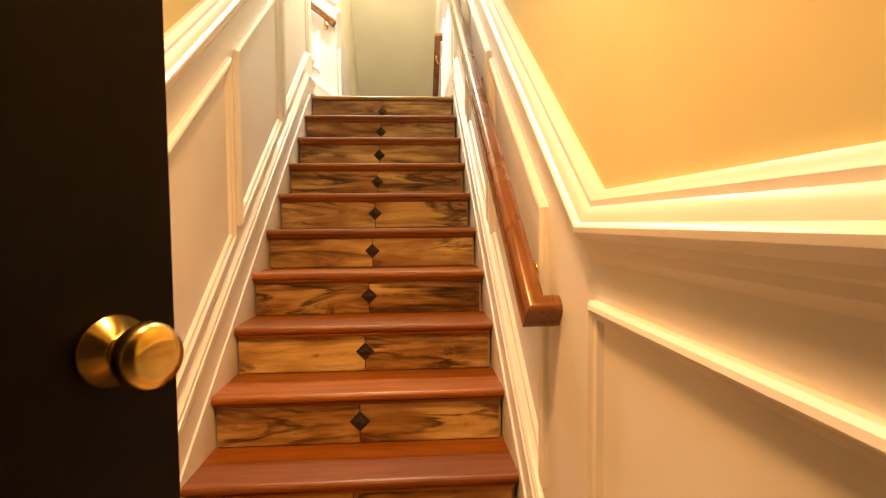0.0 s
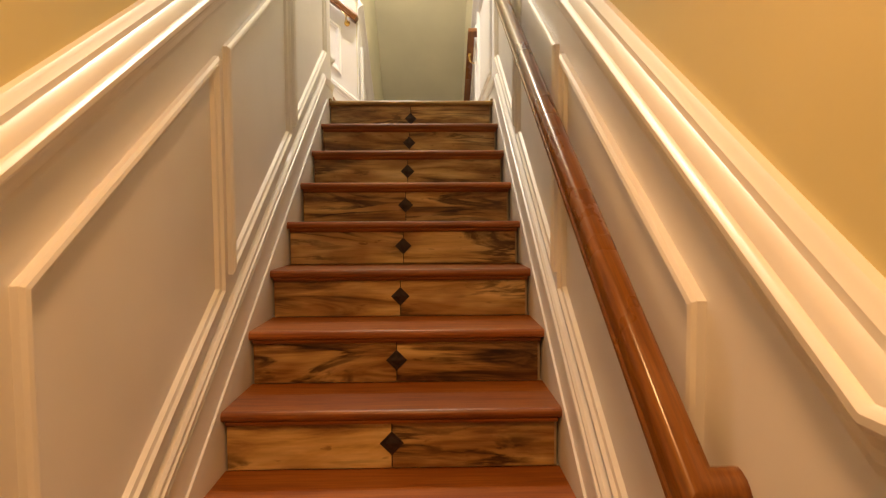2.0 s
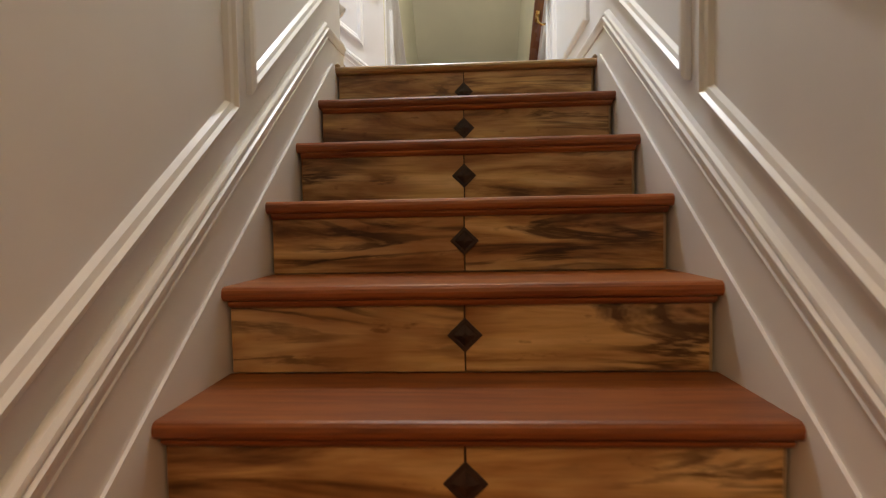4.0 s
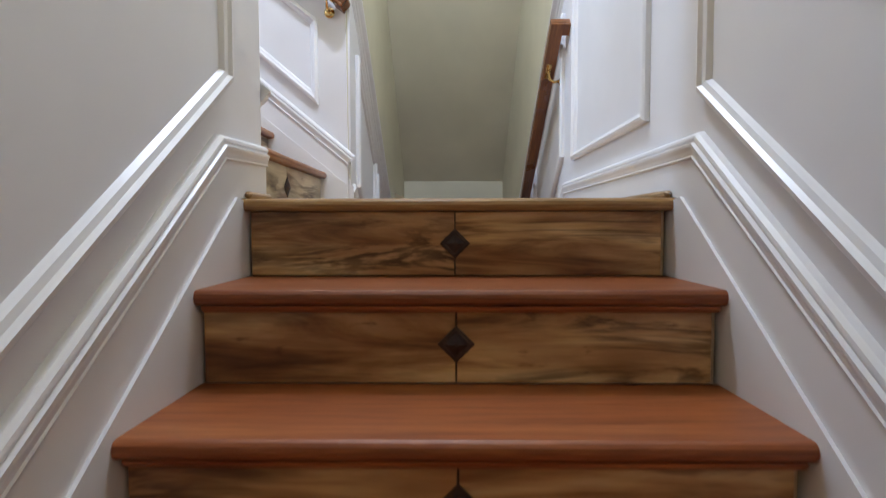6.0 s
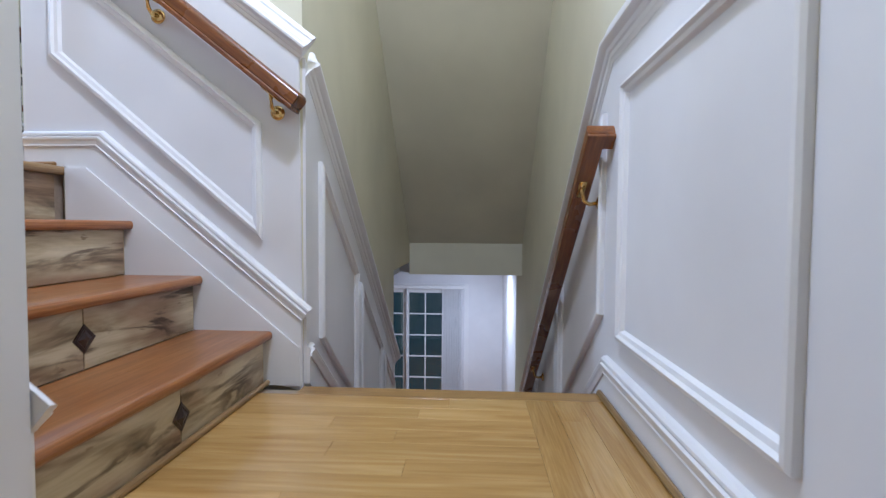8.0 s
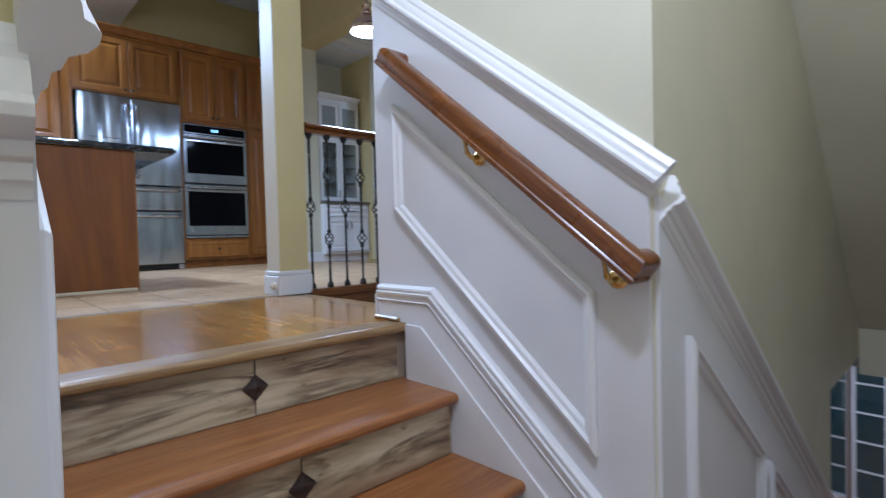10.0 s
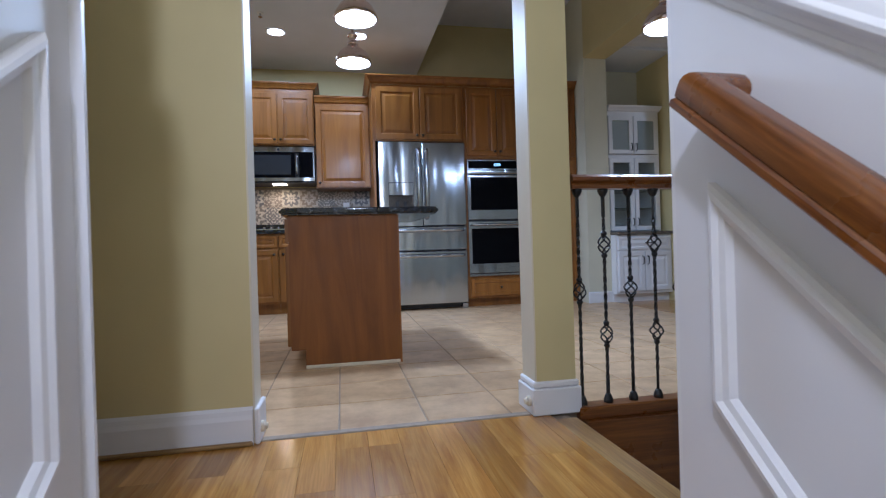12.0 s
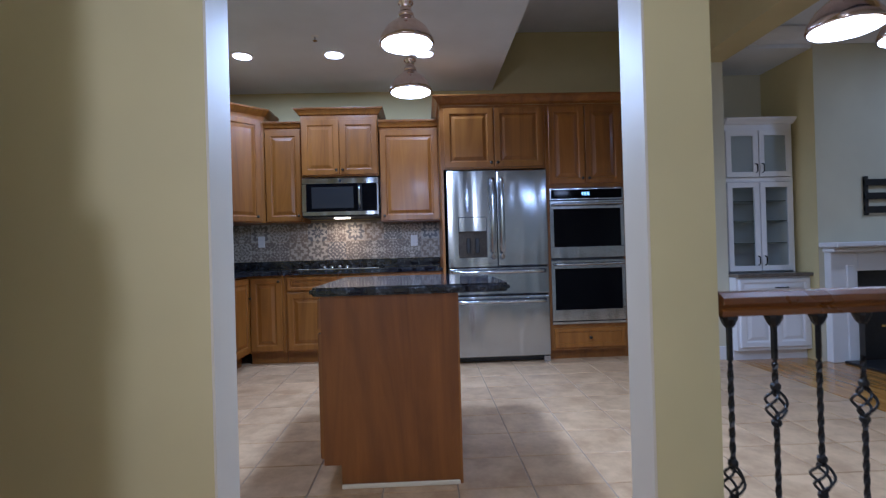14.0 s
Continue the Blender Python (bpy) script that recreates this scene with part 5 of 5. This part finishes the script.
# ---------------------------------------------------------------- family room
bc = thing("built_in_cabinet", (-6.0, 3.85, TOP), "white built-in cabinet with glass doors above a stone top", "cabinet")
bm = bmesh.new()
box(bm, -6.125, 3.465, TOP + 0.09, -5.56, 4.125, 1.46)
box(bm, -6.125, 3.465, TOP, -5.62, 4.125, TOP + 0.09)
part("base", bm, WHITE, bc)
part("stone_top", boxed(-6.125, 3.463, 1.462, -5.52, 4.128, 1.492, bevel=0.004), BROWNSTONE, bc, "brown stone top")
at_bc = at_back(-5.56)
part("drawer_front", raised(bmesh.new(), 3.49, 1.30, 4.10, 1.44, at_bc, rail=0.03), WHITE, bc)
for a, b, k in ((3.49, 3.79, 3.765), (3.80, 4.10, 3.825)):
    d = part("door", raised(bmesh.new(), a, TOP + 0.12, b, 1.28, at_bc, rail=0.05), WHITE, bc)
    part("handle", tube(bmesh.new(), [(-5.54, k, 1.14), (-5.515, k, 1.15), (-5.515, k, 1.22), (-5.54, k, 1.23)], 0.006, 6), IRON, d, "black pull")
part("handle", tube(bmesh.new(), [(-5.54, 3.80, 1.37), (-5.515, 3.81, 1.37), (-5.515, 3.90, 1.37), (-5.54, 3.91, 1.37)], 0.006, 6), IRON, bc, "black pull")
bm = bmesh.new()
xb, xu = -6.125, -5.70
box(bm, xb, 3.465, 1.494, xb + 0.02, 4.10, 2.80)
box(bm, xb + 0.02, 3.465, 1.494, xu, 3.487, 2.80)
box(bm, xb + 0.02, 4.08, 1.494, xu, 4.10, 2.80)
box(bm, xb + 0.02, 3.487, 2.30, xu, 4.08, 2.34)
box(bm, xb + 0.02, 3.487, 2.76, xu, 4.08, 2.80)
part("upper_case", bm, WHITE, bc)
part("crown_moulding", crown(bmesh.new(), 3.49, 4.10, xu, 2.80, (False, True), 0.07, 0.045, xb), WHITE, bc)
for z in (1.75, 1.95, 2.13):
    part("glass_shelf", boxed(xb + 0.02, 3.488, z, xu - 0.06, 4.079, z + 0.008), SHELFGLASS, bc, "greenish glass shelf")
for z0, z1, kz in ((1.51, 2.295, 1.60), (2.345, 2.755, 2.42)):
    for a, b, k in ((3.49, 3.78, 3.755), (3.79, 4.08, 3.815)):
        bm = bmesh.new()
        fr_ = 0.045
        box(bm, xu, a, z0, xu + 0.02, a + fr_, z1)
        box(bm, xu, b - fr_, z0, xu + 0.02, b, z1)
        box(bm, xu, a + fr_, z0, xu + 0.02, b - fr_, z0 + fr_)
        box(bm, xu, a + fr_, z1 - fr_, xu + 0.02, b - fr_, z1)
        d = part("glass_door", bm, WHITE, bc)
        part("pane", boxed(xu + 0.006, a + fr_, z0 + fr_, xu + 0.010, b - fr_, z1 - fr_), FROST if z0 > 2 else GLASS, d, "pale glass pane")
        part("handle", tube(bmesh.new(), [(xu + 0.02, k, kz - 0.04), (xu + 0.045, k, kz - 0.03), (xu + 0.045, k, kz + 0.03), (xu + 0.02, k, kz + 0.04)], 0.006, 6), IRON, d, "black pull")

fp = thing("fireplace", (-5.4, 5.2, TOP), "white painted fireplace surround with a mantel and black firebox", "fireplace")
FX = -5.458
bm = bmesh.new()
box(bm, FX, 4.17, TOP, FX + 0.07, 4.40, 1.66, 0.004)
box(bm, FX, 5.60, TOP, FX + 0.07, 5.83, 1.66, 0.004)
box(bm, FX, 4.40, 1.50, FX + 0.07, 5.60, 1.66, 0.004)
box(bm, FX, 4.30, TOP, FX + 0.085, 4.36, 1.55, 0.004)
part("surround", bm, WHITE, fp)
part("mantel_shelf", boxed(FX, 4.12, 1.70, FX + 0.20, 5.88, 1.745, bevel=0.01), WHITE, fp)
part("mantel_bed", boxed(FX, 4.15, 1.66, FX + 0.13, 5.85, 1.70, bevel=0.01), WHITE, fp)
part("firebox", boxed(FX, 4.401, TOP, FX + 0.03, 5.599, 1.499), BLACK, fp, "black slate firebox face")
for z in (1.02, 1.30):
    part("louvre", boxed(FX + 0.031, 4.62, z, FX + 0.045, 5.4, z + 0.02, bevel=0.003), BRASS, fp, "brass louvre strip")
hearth = thing("hearth", (-5.2, 5.0, TOP), "black slate hearth slab before the fireplace", "hearth")
part("slab", boxed(FX + 0.086, 4.25, TOP, FX + 0.5, 5.75, TOP + 0.02, bevel=0.004), BLACK, hearth)

tv = thing("tv_wall_mount", (FX, 4.87, 2.13), "empty black television wall mount with slotted plates", "wall mount")
bm = bmesh.new()
for z in (1.985, 2.10, 2.215):
    box(bm, FX, 4.53, z, FX + 0.03, 5.20, z + 0.055, 0.004)
box(bm, FX, 4.53, 1.965, FX + 0.02, 4.56, 2.295)
box(bm, FX, 5.17, 1.965, FX + 0.02, 5.20, 2.295)
part("wall_plate", bm, BLACK, tv)
part("arm", boxed(FX + 0.03, 4.83, 1.93, FX + 0.10, 4.90, 2.34, bevel=0.006), BLACK, tv)
outlet(FX, 4.80, 2.42, "white outlet above the television mount")
outlet(FX, 4.93, 2.42, "white outlet above the television mount")
bm = bmesh.new()
mould(bm, [(3.46, 3.43), (7.0, 3.43)], [(0.0, 0.0), (0.0, 0.012), (0.03, 0.02), (0.07, 0.07), (0.10, 0.085), (0.12, 0.09), (0.12, 0.0)], lambda s, z, n: (FX + n, s, z))
structure("crown_moulding", bm, WHITE, "white painted crown moulding")

bm = bmesh.new()
box(bm, -5.65, 3.184, TOP, -5.634, 3.476, TOP + 0.12, 0.004)
structure("baseboard", bm, WHITE, "white painted baseboard round the column")
rail2 = thing("railing", (-4.1, 3.56, TOP), "oak newel and rail with black iron balusters before the family room", "railing")
part("newel_post", newel(bmesh.new(), -4.1, 3.56, TOP, 1.0, 0.8), NEWEL, rail2, "turned oak newel post")
at_r2 = lambda s, z, n: (-4.135 + n, s, z)
part("top_rail", mould(bmesh.new(), [(3.605, TOP + 0.85), (4.9, TOP + 0.85)], prof, at_r2), RAIL_Y, rail2)
part("bottom_rail", boxed(-4.14, 3.605, TOP, -4.06, 4.9, TOP + 0.018, bevel=0.004), RAIL_Y, rail2)
for i in range(10):
    piece("baluster", SINGLE if i % 2 else DOUBLE, rail2, (-4.1, 3.70 + 0.1085 * i, TOP), 0.3 * i)

# ---------------------------------------------------------------- lower room door and blinds
# backdrop glows faintly to put the teal reflection into the panes
NIGHT = mottled("night_garden", (0.004, 0.010, 0.012), (0.012, 0.035, 0.03), 0.9, 2.2)
NIGHT[2].inputs["Emission Color"].default_value = (0.13, 0.30, 0.36, 1)
NIGHT[2].inputs["Emission Strength"].default_value = 0.1
NIGHT = NIGHT[0]
pd = thing("patio_door", (-1.6, 8.4, LR), "white sliding patio door with muntins, dark outside", "door")
bm = bmesh.new()
x0, x1 = -2.6, -0.055
box(bm, x0, 8.36, LR, x0 + 0.07, 8.44, LR + 2.05)
box(bm, x1 - 0.07, 8.36, LR, x1, 8.44, LR + 2.05)
box(bm, x0 + 0.07, 8.36, LR + 1.98, x1 - 0.07, 8.44, LR + 2.05)
box(bm, x0 + 0.07, 8.36, LR, x1 - 0.07, 8.44, LR + 0.10)
box(bm, -1.12, 8.36, LR + 0.10, -1.02, 8.44, LR + 1.98)
box(bm, x1 + 0.006, 8.36, LR, x1 + 0.085, 8.379, LR + 2.14)
box(bm, x0, 8.36, LR + 2.062, x1 + 0.006, 8.379, LR + 2.14)
part("frame", bm, WHITE, pd)
bm = bmesh.new()
for k in range(1, 5):
    z = LR + 0.10 + k * 0.376
    box(bm, x0 + 0.07, 8.375, z - 0.011, -1.12, 8.40, z + 0.011)
    box(bm, -1.02, 8.375, z - 0.011, x1 - 0.07, 8.40, z + 0.011)
box(bm, -0.74, 8.374, LR + 0.10, -0.72, 8.401, LR + 1.98)
part("muntins", bm, WHITE, pd)
part("pane", boxed(x0 + 0.07, 8.405, LR + 0.10, x1 - 0.07, 8.412, LR + 1.98), GLASS, pd)
slab("backdrop", NIGHT, -6, 12.0, -4, 4, 12.1, 2)
vb = thing("vertical_blinds", (-0.55, 8.3, LR), "white vertical blinds drawn aside on a headrail", "blinds")
part("headrail", boxed(-2.6, 8.26, LR + 2.06, -0.04, 8.34, LR + 2.12, bevel=0.004), WHITE, vb)
for k in range(9):
    bm = bmesh.new()
    x = -0.43 + 0.042 * k
    prism(bm, [(x, 8.26), (x + 0.005, 8.259), (x + 0.050, 8.333), (x + 0.045, 8.334)], lambda s, h, n: (s, h, n), LR + 0.03, LR + 2.06)
    part("vane", bm, WHITE_FLAT, vb)
for k in range(6):
    bm = bmesh.new()
    x = -2.5 + 0.29 * k
    prism(bm, [(x, 8.262), (x + 0.004, 8.262), (x + 0.012, 8.335), (x + 0.008, 8.335)], lambda s, h, n: (s, h, n), LR + 0.03, LR + 2.06)
    part("vane", bm, WHITE_FLAT, vb)

# ---------------------------------------------------------------- foyer door, hall outlet
fd = thing("foyer_door", (D0, YD, LOW), "black painted door pushed half open, with a brass knob", "door")
ang = radians(60.5)
at_door = lambda a, b, n: (D0 + 0.002 + a * math.cos(ang) - n * math.sin(ang), YD + a * math.sin(ang) + n * math.cos(ang), b)
part("leaf", prism(bmesh.new(), [(0.0, LOW + 0.01), (0.80, LOW + 0.01), (0.80, LOW + 2.04), (0.0, LOW + 2.04)], at_door, 0.0, 0.04), DOORBLACK, fd)
for n0, out in ((0.0, -1), (0.04, 1)):
    kc = Vector(at_door(0.735, LOW + 1.02, n0))
    kn = (Vector(at_door(0, 0, out)) - Vector(at_door(0, 0, 0))).normalized()
    bm = lathe(bmesh.new(), [(0.033, 0.0), (0.033, 0.006), (0.015, 0.012), (0.012, 0.03), (0.026, 0.038), (0.031, 0.052), (0.027, 0.064), (0.014, 0.069)], (0, 0, 0), "z", 24)
    bmesh.ops.transform(bm, matrix=Matrix.Translation(kc) @ kn.to_track_quat("Z", "Y").to_matrix().to_4x4(), verts=bm.verts[:])
    part("knob", bm, BRASS, fd, "polished brass knob with a key cylinder", smooth=True)
outlet(KX, -0.307, 1.135, "white double outlet on the khaki hall wall")
for y, sgn in ((0.332, 1), (1.298, -1)):
    gb = thing("gate_bracket", (KX - 0.02, y, TOP + 0.05), "small beige plastic gate bracket on the baseboard", "bracket", "gate brackets")
    part("cup", lathe(bmesh.new(), [(0.019, y), (0.019, y + 0.010 * sgn), (0.012, y + 0.014 * sgn), (0.010, y + 0.022 * sgn)], (KX - 0.02, 0, TOP + 0.05), "y", 14), JAMB, gb)
